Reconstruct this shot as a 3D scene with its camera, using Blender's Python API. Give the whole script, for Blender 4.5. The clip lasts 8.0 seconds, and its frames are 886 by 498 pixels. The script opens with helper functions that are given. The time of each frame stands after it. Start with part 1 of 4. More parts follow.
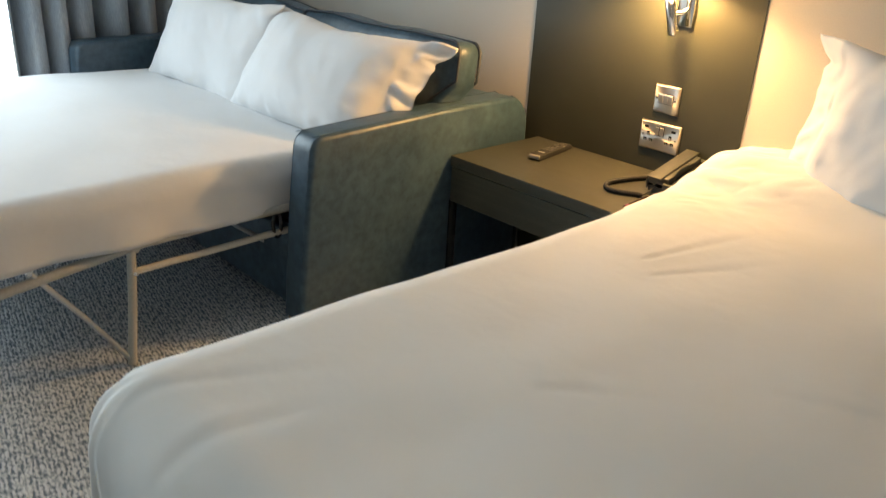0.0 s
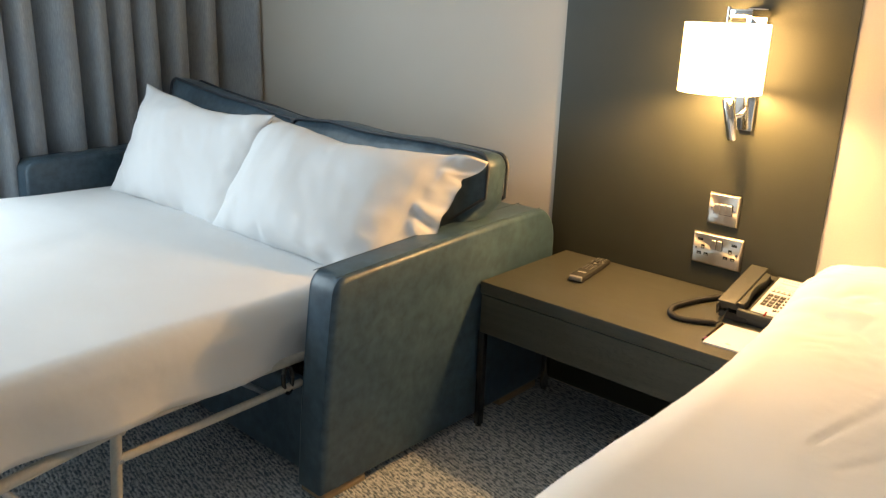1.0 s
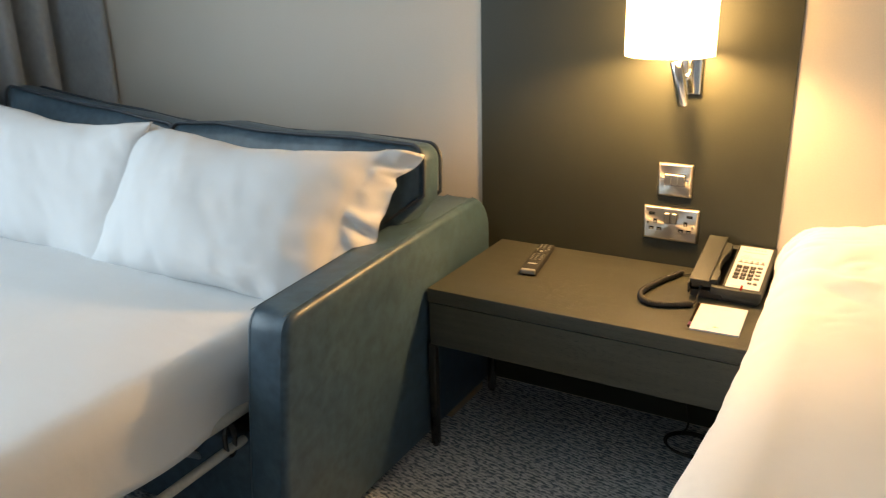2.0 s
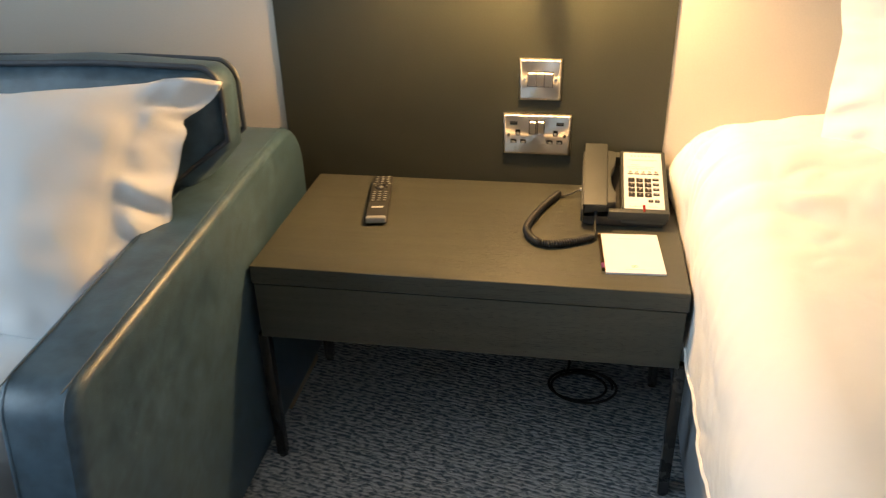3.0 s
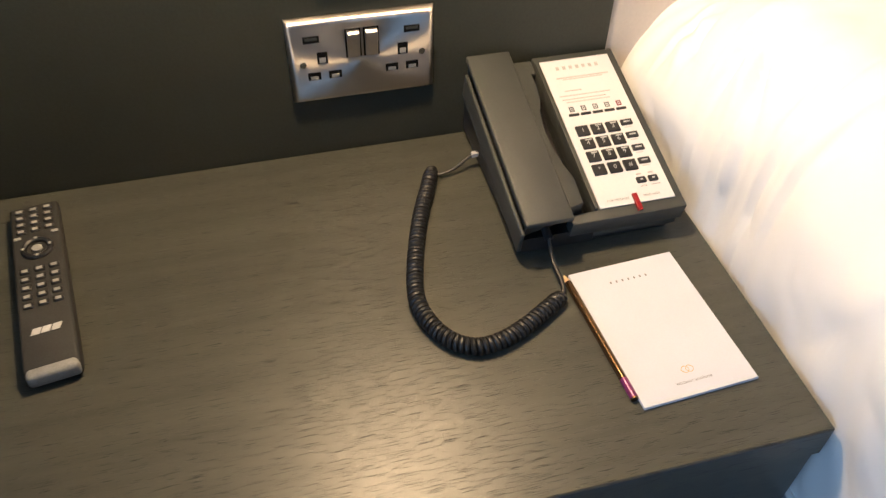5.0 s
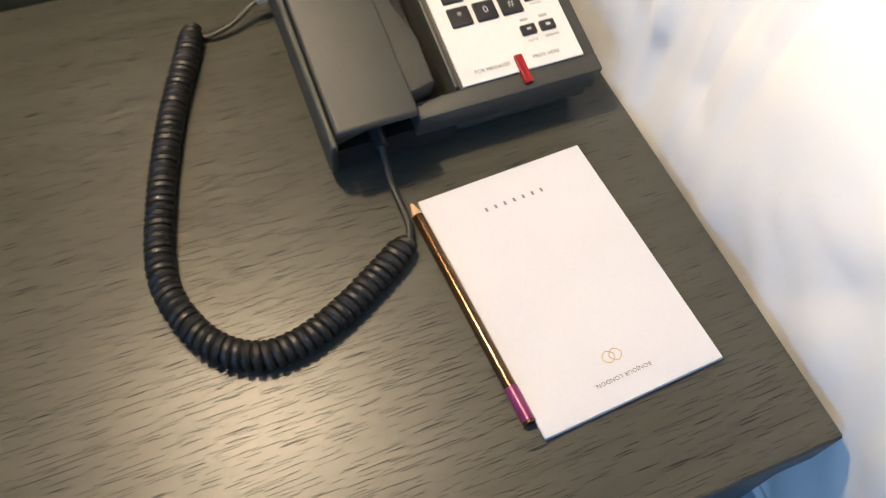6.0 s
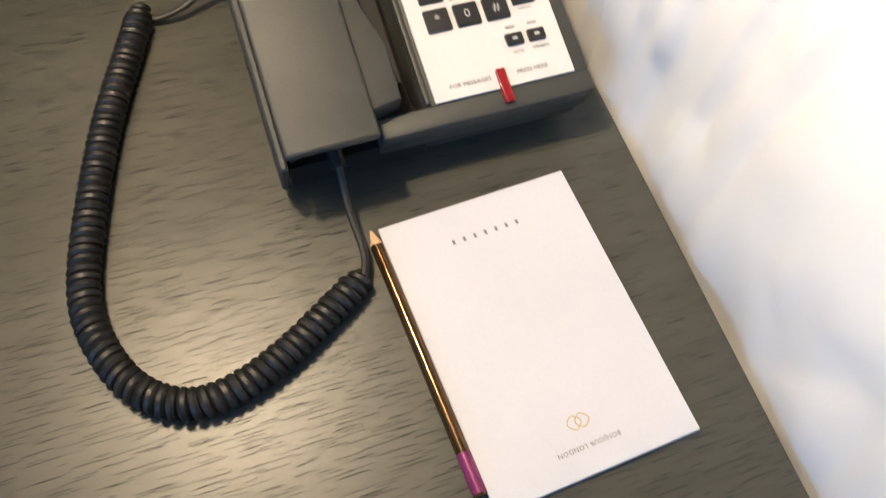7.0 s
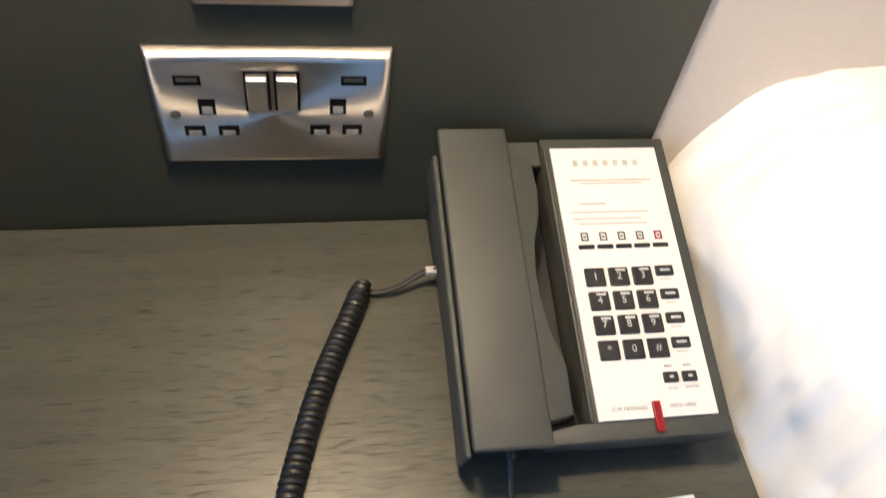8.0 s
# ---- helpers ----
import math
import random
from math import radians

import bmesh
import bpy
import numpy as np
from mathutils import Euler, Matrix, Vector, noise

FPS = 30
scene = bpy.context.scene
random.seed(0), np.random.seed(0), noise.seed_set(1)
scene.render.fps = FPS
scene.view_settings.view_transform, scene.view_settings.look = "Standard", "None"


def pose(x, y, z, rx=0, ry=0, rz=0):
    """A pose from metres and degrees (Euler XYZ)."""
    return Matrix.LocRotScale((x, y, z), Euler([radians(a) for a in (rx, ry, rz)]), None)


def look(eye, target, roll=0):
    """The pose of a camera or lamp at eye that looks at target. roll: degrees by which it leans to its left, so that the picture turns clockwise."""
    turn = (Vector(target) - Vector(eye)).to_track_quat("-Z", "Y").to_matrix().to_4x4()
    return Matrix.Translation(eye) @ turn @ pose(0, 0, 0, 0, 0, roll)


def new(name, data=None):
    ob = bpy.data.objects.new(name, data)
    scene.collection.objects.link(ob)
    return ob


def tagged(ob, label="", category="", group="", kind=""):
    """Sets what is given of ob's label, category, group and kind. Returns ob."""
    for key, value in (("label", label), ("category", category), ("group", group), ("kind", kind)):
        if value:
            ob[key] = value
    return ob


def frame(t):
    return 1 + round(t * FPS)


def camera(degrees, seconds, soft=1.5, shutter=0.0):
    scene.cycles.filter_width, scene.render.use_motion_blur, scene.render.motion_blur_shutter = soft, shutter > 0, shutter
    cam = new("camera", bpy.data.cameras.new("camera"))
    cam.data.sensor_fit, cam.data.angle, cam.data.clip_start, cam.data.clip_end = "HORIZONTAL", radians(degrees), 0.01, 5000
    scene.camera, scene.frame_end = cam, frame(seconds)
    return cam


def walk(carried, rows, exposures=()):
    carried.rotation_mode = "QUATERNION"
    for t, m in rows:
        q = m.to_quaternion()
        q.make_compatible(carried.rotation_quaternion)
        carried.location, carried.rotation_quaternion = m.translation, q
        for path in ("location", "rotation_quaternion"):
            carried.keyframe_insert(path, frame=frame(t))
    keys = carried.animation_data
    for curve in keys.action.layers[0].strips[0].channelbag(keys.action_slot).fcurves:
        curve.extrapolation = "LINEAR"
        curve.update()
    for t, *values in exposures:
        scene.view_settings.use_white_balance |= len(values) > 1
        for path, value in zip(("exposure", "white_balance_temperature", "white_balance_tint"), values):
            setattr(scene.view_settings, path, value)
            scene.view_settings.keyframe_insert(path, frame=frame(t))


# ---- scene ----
cam = camera(58.1, 8.0, 1.2, 0.24)
PATH = [
    (0, (1.337, -2.256, 1.245), (0.021, -0.973, 0.456), 3.2),
    (0.5, (1.111, -2.237, 1.282), (-0.188, -0.882, 0.592), 2.0),
    (1, (0.862, -2.164, 1.261), (-0.402, -0.734, 0.662), 1.9),
    (1.2, (0.785, -2.145, 1.249), (-0.464, -0.69, 0.682), 2.2),
    (2.3, (0.349, -1.989, 1.262), (-0.395, -0.287, 0.521), -2.2),
    (2.5, (0.232, -1.892, 1.236), (-0.359, -0.156, 0.438), -1.9),
    (3, (0.089, -1.664, 1.207), (-0.228, 0.068, 0.258), -1.6),
    (3.5, (-0.079, -1.412, 1.179), (-0.025, 0.268, 0.096), -1.6),
    (4, (-0.145, -1.156, 1.135), (0.126, 0.457, -0.018), -0.4),
    (4.1, (-0.124, -1.094, 1.127), (0.139, 0.504, -0.048), -0.6),
    (4.2, (-0.108, -1.035, 1.12), (0.156, 0.542, -0.081), -0.2),
    (5.3, (-0.102, -0.623, 0.988), (0.309, 0.608, -0.533), 1.0),
    (5.5, (-0.065, -0.582, 0.953), (0.36, 0.567, -0.628), 0.7),
    (6, (0.043, -0.481, 0.864), (0.509, 0.441, -0.848), 5.4),
    (6.5, (0.093, -0.44, 0.833), (0.508, 0.309, -0.975), 8.1),
    (7, (0.087, -0.424, 0.852), (0.507, 0.361, -0.939), 9.9),
    (7.5, (0.053, -0.398, 0.901), (0.417, 0.615, -0.784), 9.9),
    (8, (0.019, -0.397, 0.950), (0.351, 0.811, -0.609), 10.2),
]
DAY, BULB, GLOW = 64, 22, 20
walk(cam, [(t, look(eye, target, roll)) for t, eye, target, roll in PATH], [(0.0, 0.50, 9700, 13), (0.5, 0.62, 9500, 13), (1.2, 0.54, 9400, 13), (2.5, 0.44, 8700, 12), (3.5, 0.24, 7600, 11), (4.2, -0.19, 6600, 11), (5.3, -0.18, 5250, 10), (6.5, -0.26, 4950, 7), (8.0, -0.10, 4900, 8)])

# ---- light ----
world = bpy.data.worlds.new("sky")
scene.world = world
world.use_nodes = True
_wn = world.node_tree.nodes
_sky = _wn.new("ShaderNodeTexSky")
_sky.sky_type = "NISHITA"
_sky.sun_disc = False
_sky.sun_elevation, _sky.sun_rotation = radians(38), radians(200)
world.node_tree.links.new(_sky.outputs[0], _wn["Background"].inputs[0])
_wn["Background"].inputs[1].default_value = 0.15


def lamp(name, kind, m, energy, colour):
    data = bpy.data.lights.new(name, kind)
    data.energy, data.color = energy, colour
    ob = new(name, data)
    ob.matrix_world = m
    return ob, data


# daylight in the opening of the window
_o, _d = lamp("window_daylight", "AREA", look((-2.54, -2.2, 1.40), (0.0, -2.0, 0.95)), DAY, (0.41, 0.67, 1.0))
_d.shape, _d.size, _d.size_y = "RECTANGLE", 2.2, 1.70
# bulb inside the shade of the wall lamp
LX, LY, LZ = 0.0, -0.135, 1.089
_o, _d = lamp("bulb", "POINT", pose(LX, LY, LZ), BULB, (1.0, 0.645, 0.315))
_d.shadow_soft_size = 0.022


# ---- materials ----
def nodes_of(name):
    m = bpy.data.materials.new(name)
    m.use_nodes = True
    nt = m.node_tree
    return m, nt, nt.nodes["Principled BSDF"]


def add(nt, kind, **values):
    n = nt.nodes.new(kind)
    for k, v in values.items():
        n.inputs[k.replace("_", " ")].default_value = v
    return n


def coords(nt, scale=(1, 1, 1), rot=(0, 0, 0), source="Object"):
    tc = nt.nodes.new("ShaderNodeTexCoord")
    mp = nt.nodes.new("ShaderNodeMapping")
    mp.inputs["Scale"].default_value = scale
    mp.inputs["Rotation"].default_value = rot
    nt.links.new(tc.outputs[source], mp.inputs["Vector"])
    return mp.outputs["Vector"]


def noise_tex(nt, vec, scale, detail=4, rough=0.55, distortion=0.0):
    n = add(nt, "ShaderNodeTexNoise", Scale=scale, Detail=detail, Roughness=rough, Distortion=distortion)
    nt.links.new(vec, n.inputs["Vector"])
    return n.outputs["Fac"]


def ramp(nt, fac, stops):
    r = nt.nodes.new("ShaderNodeValToRGB")
    e = r.color_ramp.elements
    while len(e) < len(stops):
        e.new(0.5)
    for el, (p, c) in zip(e, stops):
        el.position = p
        el.color = (*c, 1) if len(c) == 3 else c
    nt.links.new(fac, r.inputs["Fac"])
    return r.outputs["Color"]


def mixc(nt, fac, a, b, mode="MIX"):
    n = nt.nodes.new("ShaderNodeMix")
    n.data_type, n.blend_type = "RGBA", mode
    for sock, v in ((n.inputs[0], fac), (n.inputs[6], a), (n.inputs[7], b)):
        if hasattr(v, "is_output"):
            nt.links.new(v, sock)
        else:
            sock.default_value = v if not isinstance(v, tuple) or len(v) == 4 else (*v, 1)
    return n.outputs[2]


def bump(nt, bsdf, height, strength, dist):
    b = nt.nodes.new("ShaderNodeBump")
    b.inputs["Strength"].default_value, b.inputs["Distance"].default_value = strength, dist
    nt.links.new(height, b.inputs["Height"])
    last = bsdf.inputs["Normal"].links
    if last:
        nt.links.new(last[0].from_socket, b.inputs["Normal"])
    nt.links.new(b.outputs["Normal"], bsdf.inputs["Normal"])


def surface(name, c1, c2, rough=0.5, metal=0.0, big=4.0, fine=120.0, relief=0.0004, spec=0.5, wear=0.12, stretch=(1, 1, 1)):
    """A plain surface with two scales of variation in colour and gloss, and a fine relief."""
    m, nt, b = nodes_of(name)
    v = coords(nt, stretch)
    n1, n2 = noise_tex(nt, v, big, 5), noise_tex(nt, v, fine, 3)
    base = ramp(nt, n1, [(0.3, c1), (0.7, c2)])
    grain = ramp(nt, n2, [(0.3, (1 - wear,) * 3), (0.7, (1 + wear,) * 3)])
    nt.links.new(mixc(nt, 1.0, base, grain, "MULTIPLY"), b.inputs["Base Color"])
    r = nt.nodes.new("ShaderNodeMapRange")
    r.inputs["To Min"].default_value, r.inputs["To Max"].default_value = rough - 0.07, rough + 0.07
    nt.links.new(n1, r.inputs["Value"])
    nt.links.new(r.outputs[0], b.inputs["Roughness"])
    b.inputs["Metallic"].default_value = metal
    b.inputs["Specular IOR Level"].default_value = spec
    if relief:
        bump(nt, b, n2, 0.5, relief)
    return m


def carpet_material():
    m, nt, b = nodes_of("carpet_loop_pile")
    v = coords(nt)
    wave = add(nt, "ShaderNodeTexWave", Scale=30.0, Distortion=4.0, Detail=2.0)
    wave.inputs["Detail Scale"].default_value = 2.0
    wave.bands_direction = "Y"
    nt.links.new(coords(nt, (0.8, 1, 1), (0, 0, 0.25)), wave.inputs["Vector"])
    dash = noise_tex(nt, coords(nt, (62, 105, 80), (0, 0, 0.25)), 1.0, 1, 0.4, 0.6)
    lump = ramp(nt, dash, [(0.36, (0.0,) * 3), (0.60, (1.0,) * 3)])
    ridge = mixc(nt, 0.60, wave.outputs["Color"], lump)
    fine = noise_tex(nt, v, 420, 3)
    big = noise_tex(nt, v, 1.7, 4)
    col = ramp(nt, ridge, [(0.15, (0.130, 0.165, 0.200)), (0.85, (0.56, 0.60, 0.635))])
    col = mixc(nt, 1.0, col, ramp(nt, fine, [(0.25, (0.84,) * 3), (0.75, (1.16,) * 3)]), "MULTIPLY")
    col = mixc(nt, 1.0, col, ramp(nt, big, [(0.3, (0.9,) * 3), (0.7, (1.08,) * 3)]), "MULTIPLY")
    nt.links.new(col, b.inputs["Base Color"])
    b.inputs["Roughness"].default_value = 0.95
    b.inputs["Specular IOR Level"].default_value = 0.15
    bump(nt, b, ridge, 0.8, 0.004)
    bump(nt, b, fine, 0.5, 0.0015)
    return m


def wenge_material(name, along=(1, 1, 1)):
    m, nt, b = nodes_of(name)
    v = coords(nt, along)
    pores = noise_tex(nt, coords(nt, (along[0] * 46, along[1] * 1500, along[2] * 1500)), 1.0, 1, 0.4, 0.0)
    band = noise_tex(nt, coords(nt, (along[0] * 2.5, along[1] * 60, along[2] * 60)), 1.0, 4, 0.6, 0.4)
    smear = noise_tex(nt, v, 7, 4)
    col = ramp(nt, band, [(0.25, (0.0390, 0.0400, 0.0310)), (0.75, (0.0600, 0.0610, 0.0480))])
    col = mixc(nt, 1.0, col, ramp(nt, pores, [(0.330, (0.10,) * 3), (0.365, (1.05,) * 3)]), "MULTIPLY")
    nt.links.new(col, b.inputs["Base Color"])
    r = nt.nodes.new("ShaderNodeMapRange")
    r.inputs["To Min"].default_value, r.inputs["To Max"].default_value = 0.34, 0.43
    nt.links.new(smear, r.inputs["Value"])
    nt.links.new(r.outputs[0], b.inputs["Roughness"])
    pit = ramp(nt, pores, [(0.325, (0.0,) * 3), (0.375, (1.0,) * 3)])
    bump(nt, b, pit, 0.6, 0.0006)
    bump(nt, b, band, 0.10, 0.0012)
    return m


def leather_material():
    m, nt, b = nodes_of("blue_grey_leather")
    v = coords(nt)
    vor = add(nt, "ShaderNodeTexVoronoi", Scale=420.0)
    nt.links.new(v, vor.inputs["Vector"])
    big, mid = noise_tex(nt, v, 5, 5), noise_tex(nt, v, 34, 5)
    col = ramp(nt, big, [(0.3, (0.030, 0.064, 0.094)), (0.7, (0.056, 0.100, 0.132))])
    col = mixc(nt, 1.0, col, ramp(nt, mid, [(0.3, (0.70,) * 3), (0.7, (1.26,) * 3)]), "MULTIPLY")
    nt.links.new(col, b.inputs["Base Color"])
    r = nt.nodes.new("ShaderNodeMapRange")
    r.inputs["To Min"].default_value, r.inputs["To Max"].default_value = 0.30, 0.46
    nt.links.new(mid, r.inputs["Value"])
    nt.links.new(r.outputs[0], b.inputs["Roughness"])
    bump(nt, b, vor.outputs["Distance"], 0.35, 0.0006)
    bump(nt, b, big, 0.25, 0.008)
    return m


def linen_material(name, tone=0.80, crease=0.006, tint=(1.0, 1.0, 0.985)):
    m, nt, b = nodes_of(name)
    v = coords(nt)
    weave = noise_tex(nt, v, 900, 2)
    fold = noise_tex(nt, coords(nt, (1.0, 1.6, 1.2), (0.2, 0.1, 0.5)), 4.0, 3, 0.45, 0.2)
    small = noise_tex(nt, v, 22, 3, 0.5, 0.2)
    nt.links.new(ramp(nt, fold, [(0.3, tuple(0.965 * tone * c for c in tint)), (0.7, tuple(tone * c for c in tint))]), b.inputs["Base Color"])
    b.inputs["Roughness"].default_value = 0.82
    b.inputs["Specular IOR Level"].default_value = 0.25
    b.inputs["Sheen Weight"].default_value = 0.15
    bump(nt, b, fold, 0.26, crease * 2.5)
    bump(nt, b, small, 0.24, crease * 0.7)
    bump(nt, b, weave, 0.25, 0.0006)
    return m


def curtain_material():
    m, nt, b = nodes_of("curtain_blue_grey_weave")
    thread = noise_tex(nt, coords(nt, (500, 500, 40)), 1.0, 2)
    big = noise_tex(nt, coords(nt), 3, 4)
    col = ramp(nt, big, [(0.3, (0.225, 0.275, 0.325)), (0.7, (0.320, 0.360, 0.395))])
    col = mixc(nt, 1.0, col, ramp(nt, thread, [(0.3, (0.8,) * 3), (0.7, (1.2,) * 3)]), "MULTIPLY")
    nt.links.new(col, b.inputs["Base Color"])
    b.inputs["Roughness"].default_value = 0.7
    b.inputs["Sheen Weight"].default_value = 0.3
    bump(nt, b, thread, 0.3, 0.0008)
    return m


def brushed_material():
    m, nt, b = nodes_of("brushed_steel")
    streak = noise_tex(nt, coords(nt, (30, 30, 2500)), 1.0, 2)
    b.inputs["Base Color"].default_value = (0.66, 0.61, 0.55, 1)
    b.inputs["Metallic"].default_value = 1.0
    r = nt.nodes.new("ShaderNodeMapRange")
    r.inputs["To Min"].default_value, r.inputs["To Max"].default_value = 0.38, 0.54
    nt.links.new(streak, r.inputs["Value"])
    nt.links.new(r.outputs[0], b.inputs["Roughness"])
    b.inputs["Anisotropic"].default_value = 0.9
    tan = nt.nodes.new("ShaderNodeTangent")
    tan.direction_type, tan.axis = "RADIAL", "Y"
    nt.links.new(tan.outputs[0], b.inputs["Tangent"])
    bump(nt, b, streak, 0.08, 0.0003)
    return m


def glow_material(name, colour, strength):
    m, nt, b = nodes_of(name)
    b.inputs["Base Color"].default_value = (0.85, 0.82, 0.76, 1)
    b.inputs["Roughness"].default_value = 0.9
    weave = noise_tex(nt, coords(nt, (900, 900, 900)), 1.0, 2)
    nt.links.new(ramp(nt, weave, [(0.3, tuple(0.92 * c for c in colour)), (0.7, colour)]), b.inputs["Emission Color"])
    b.inputs["Emission Strength"].default_value = strength
    return m


WALL = surface("wall_vinyl_paint", (0.480, 0.435, 0.385), (0.520, 0.475, 0.425), 0.62, big=1.3, fine=260, relief=0.00015, wear=0.03)
# assumed colour for the unseen walls, dark to cut bounce and deepen shadows
FARWALL = surface("unseen_wall_dark_taupe", (0.27, 0.245, 0.22), (0.33, 0.30, 0.27), 0.6, big=1.3, fine=260, relief=0.0002, wear=0.05)
CEIL = surface("ceiling_paint", (0.74, 0.73, 0.71), (0.78, 0.77, 0.75), 0.85, big=1.5, fine=200, wear=0.03)
PANEL = surface("dark_wall_panel", (0.0262, 0.0285, 0.0215), (0.0340, 0.0365, 0.0278), 0.46, big=2.0, fine=330, relief=0.0003, spec=0.3, wear=0.10)
CARPET = carpet_material()
WENGE = wenge_material("wenge_veneer")
BLACKMETAL = surface("black_metal", (0.018, 0.018, 0.018), (0.03, 0.029, 0.027), 0.27, big=8, fine=200, wear=0.15)
DARKSTEEL = surface("dark_steel", (0.30, 0.30, 0.29), (0.38, 0.38, 0.37), 0.24, metal=0.9, big=8, fine=200, wear=0.1)
LEATHER = leather_material()
PIPING = surface("piping_dark", (0.02, 0.028, 0.04), (0.035, 0.045, 0.058), 0.5, big=20, fine=300)
LINEN = linen_material("white_cotton_sheet", 0.72)
PILLOWCASE = linen_material("white_pillowcase", 0.68, 0.0022, (0.985, 0.985, 1.0))
SHEET = linen_material("blue_white_sheet", 0.65, 0.006, (0.975, 0.985, 1.0))
DIVAN = surface("divan_fabric", (0.36, 0.40, 0.45), (0.43, 0.47, 0.52), 0.9, big=3, fine=500, relief=0.001, wear=0.25, spec=0.2)
TUBE = surface("beige_enamel", (0.42, 0.40, 0.36), (0.50, 0.48, 0.43), 0.38, big=12, fine=150, wear=0.08)
ZINC = surface("zinc_plating", (0.50, 0.52, 0.55), (0.60, 0.62, 0.65), 0.34, metal=0.6, big=14, fine=160, wear=0.08)
FOOTWOOD = surface("pale_wood", (0.27, 0.19, 0.11), (0.36, 0.26, 0.16), 0.5, big=10, fine=160, stretch=(1, 0.15, 1), wear=0.2)
CURTAIN = curtain_material()
STEEL = brushed_material()
SATIN = surface("satin_steel", (0.56, 0.53, 0.49), (0.64, 0.61, 0.57), 0.36, metal=1.0, big=40, fine=600, relief=0, wear=0.05)
CHROME = surface("chrome", (0.80, 0.80, 0.80), (0.86, 0.86, 0.86), 0.10, metal=1.0, big=8, fine=90, relief=0, wear=0.03)
SHADE = glow_material("lamp_shade_fabric", (1.0, 0.67, 0.33), GLOW)
PLASTIC = surface("phone_plastic", (0.030, 0.033, 0.030), (0.038, 0.041, 0.037), 0.58, big=20, fine=900, relief=0.00015, wear=0.10)
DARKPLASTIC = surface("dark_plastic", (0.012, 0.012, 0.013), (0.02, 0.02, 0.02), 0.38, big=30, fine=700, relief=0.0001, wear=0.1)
CORD = surface("cord_plastic", (0.006, 0.006, 0.006), (0.009, 0.009, 0.009), 0.5, big=30, fine=500, relief=0, wear=0.1)
HOLE = surface("black_opening", (0.0025, 0.0025, 0.0025), (0.004, 0.004, 0.004), 0.8, relief=0, spec=0.1)
FACE = surface("printed_card", (0.575, 0.58, 0.60), (0.615, 0.62, 0.64), 0.45, big=10, fine=300, relief=0, wear=0.02)
PAPER = surface("paper", (0.555, 0.575, 0.65), (0.595, 0.615, 0.69), 0.75, big=12, fine=700, relief=0.0001, wear=0.02)
INK = surface("grey_ink", (0.05, 0.05, 0.05), (0.07, 0.07, 0.07), 0.6, relief=0)
GREYINK = surface("worn_ink", (0.15, 0.15, 0.155), (0.20, 0.20, 0.205), 0.6, relief=0)
PALEINK = surface("pale_ink", (0.36, 0.35, 0.34), (0.40, 0.39, 0.38), 0.5, relief=0)
WHITEINK = surface("white_ink", (0.44, 0.44, 0.43), (0.50, 0.50, 0.49), 0.5, relief=0)
GOLD = surface("gold_ink", (0.42, 0.28, 0.08), (0.5, 0.34, 0.11), 0.45, relief=0)
RED = surface("red_lens", (0.17, 0.006, 0.007), (0.21, 0.008, 0.009), 0.2, relief=0)
BRONZE = surface("bronze_lacquer", (0.12, 0.070, 0.032), (0.16, 0.095, 0.045), 0.16, metal=0.85, big=60, fine=500, relief=0)
PURPLE = surface("purple_foil", (0.15, 0.022, 0.095), (0.19, 0.030, 0.125), 0.3, metal=0.2, big=60, fine=500, relief=0)
SHARP = surface("sharpened_wood", (0.52, 0.34, 0.19), (0.60, 0.42, 0.25), 0.6, big=80, fine=900, relief=0)
CAPGREY = surface("battery_cover", (0.20, 0.20, 0.19), (0.26, 0.26, 0.25), 0.5, big=60, fine=600, relief=0)
RUBBERKEY = surface("grey_rubber", (0.24, 0.24, 0.22), (0.30, 0.30, 0.28), 0.55, big=60, fine=600, relief=0)
REMOTEGREY = surface("remote_shell", (0.030, 0.030, 0.028), (0.038, 0.038, 0.036), 0.6, spec=0.18, big=40, fine=700, relief=0.0001)
FRAMEWHITE = surface("window_frame_paint", (0.6, 0.6, 0.6), (0.68, 0.68, 0.68), 0.4, big=5, fine=150, wear=0.04)


def glass_material():
    m, nt, b = nodes_of("window_glass")
    b.inputs["Base Color"].default_value = (1, 1, 1, 1)
    b.inputs["Roughness"].default_value = 0.0
    b.inputs["Transmission Weight"].default_value = 1.0
    b.inputs["IOR"].default_value = 1.45
    return m


GLASS = glass_material()


# ---- building blocks ----
def thing(name, at=(0, 0, 0), rz=0, **tags):
    ob = new(name)
    ob.empty_display_size = 0.05
    ob.matrix_world = pose(*at, 0, 0, rz)
    tagged(ob, **tags)
    return ob


def base_of(ob):
    while ob.parent:
        ob = ob.parent
    return ob.matrix_basis


def part(name, bm, material, parent=None, label="", smooth=True, m=None, angle=40):
    """Links a bmesh, given in the world's metres (or under the pose m), as one mesh object under a thing or a part."""
    if m is not None:
        bm.transform(m)
    if parent is not None:
        bm.transform(base_of(parent).inverted())
    bmesh.ops.recalc_face_normals(bm, faces=bm.faces)
    me = bpy.data.meshes.new(name)
    if smooth:
        for f in bm.faces:
            f.smooth = True
        for e in bm.edges:
            if len(e.link_faces) == 2 and e.calc_face_angle(0) > radians(angle):
                e.smooth = False
    bm.to_mesh(me)
    bm.free()
    me.materials.append(material)
    ob = new(name, me)
    if parent is not None:
        ob.parent = parent
    if label:
        tagged(ob, label=label)
    return ob


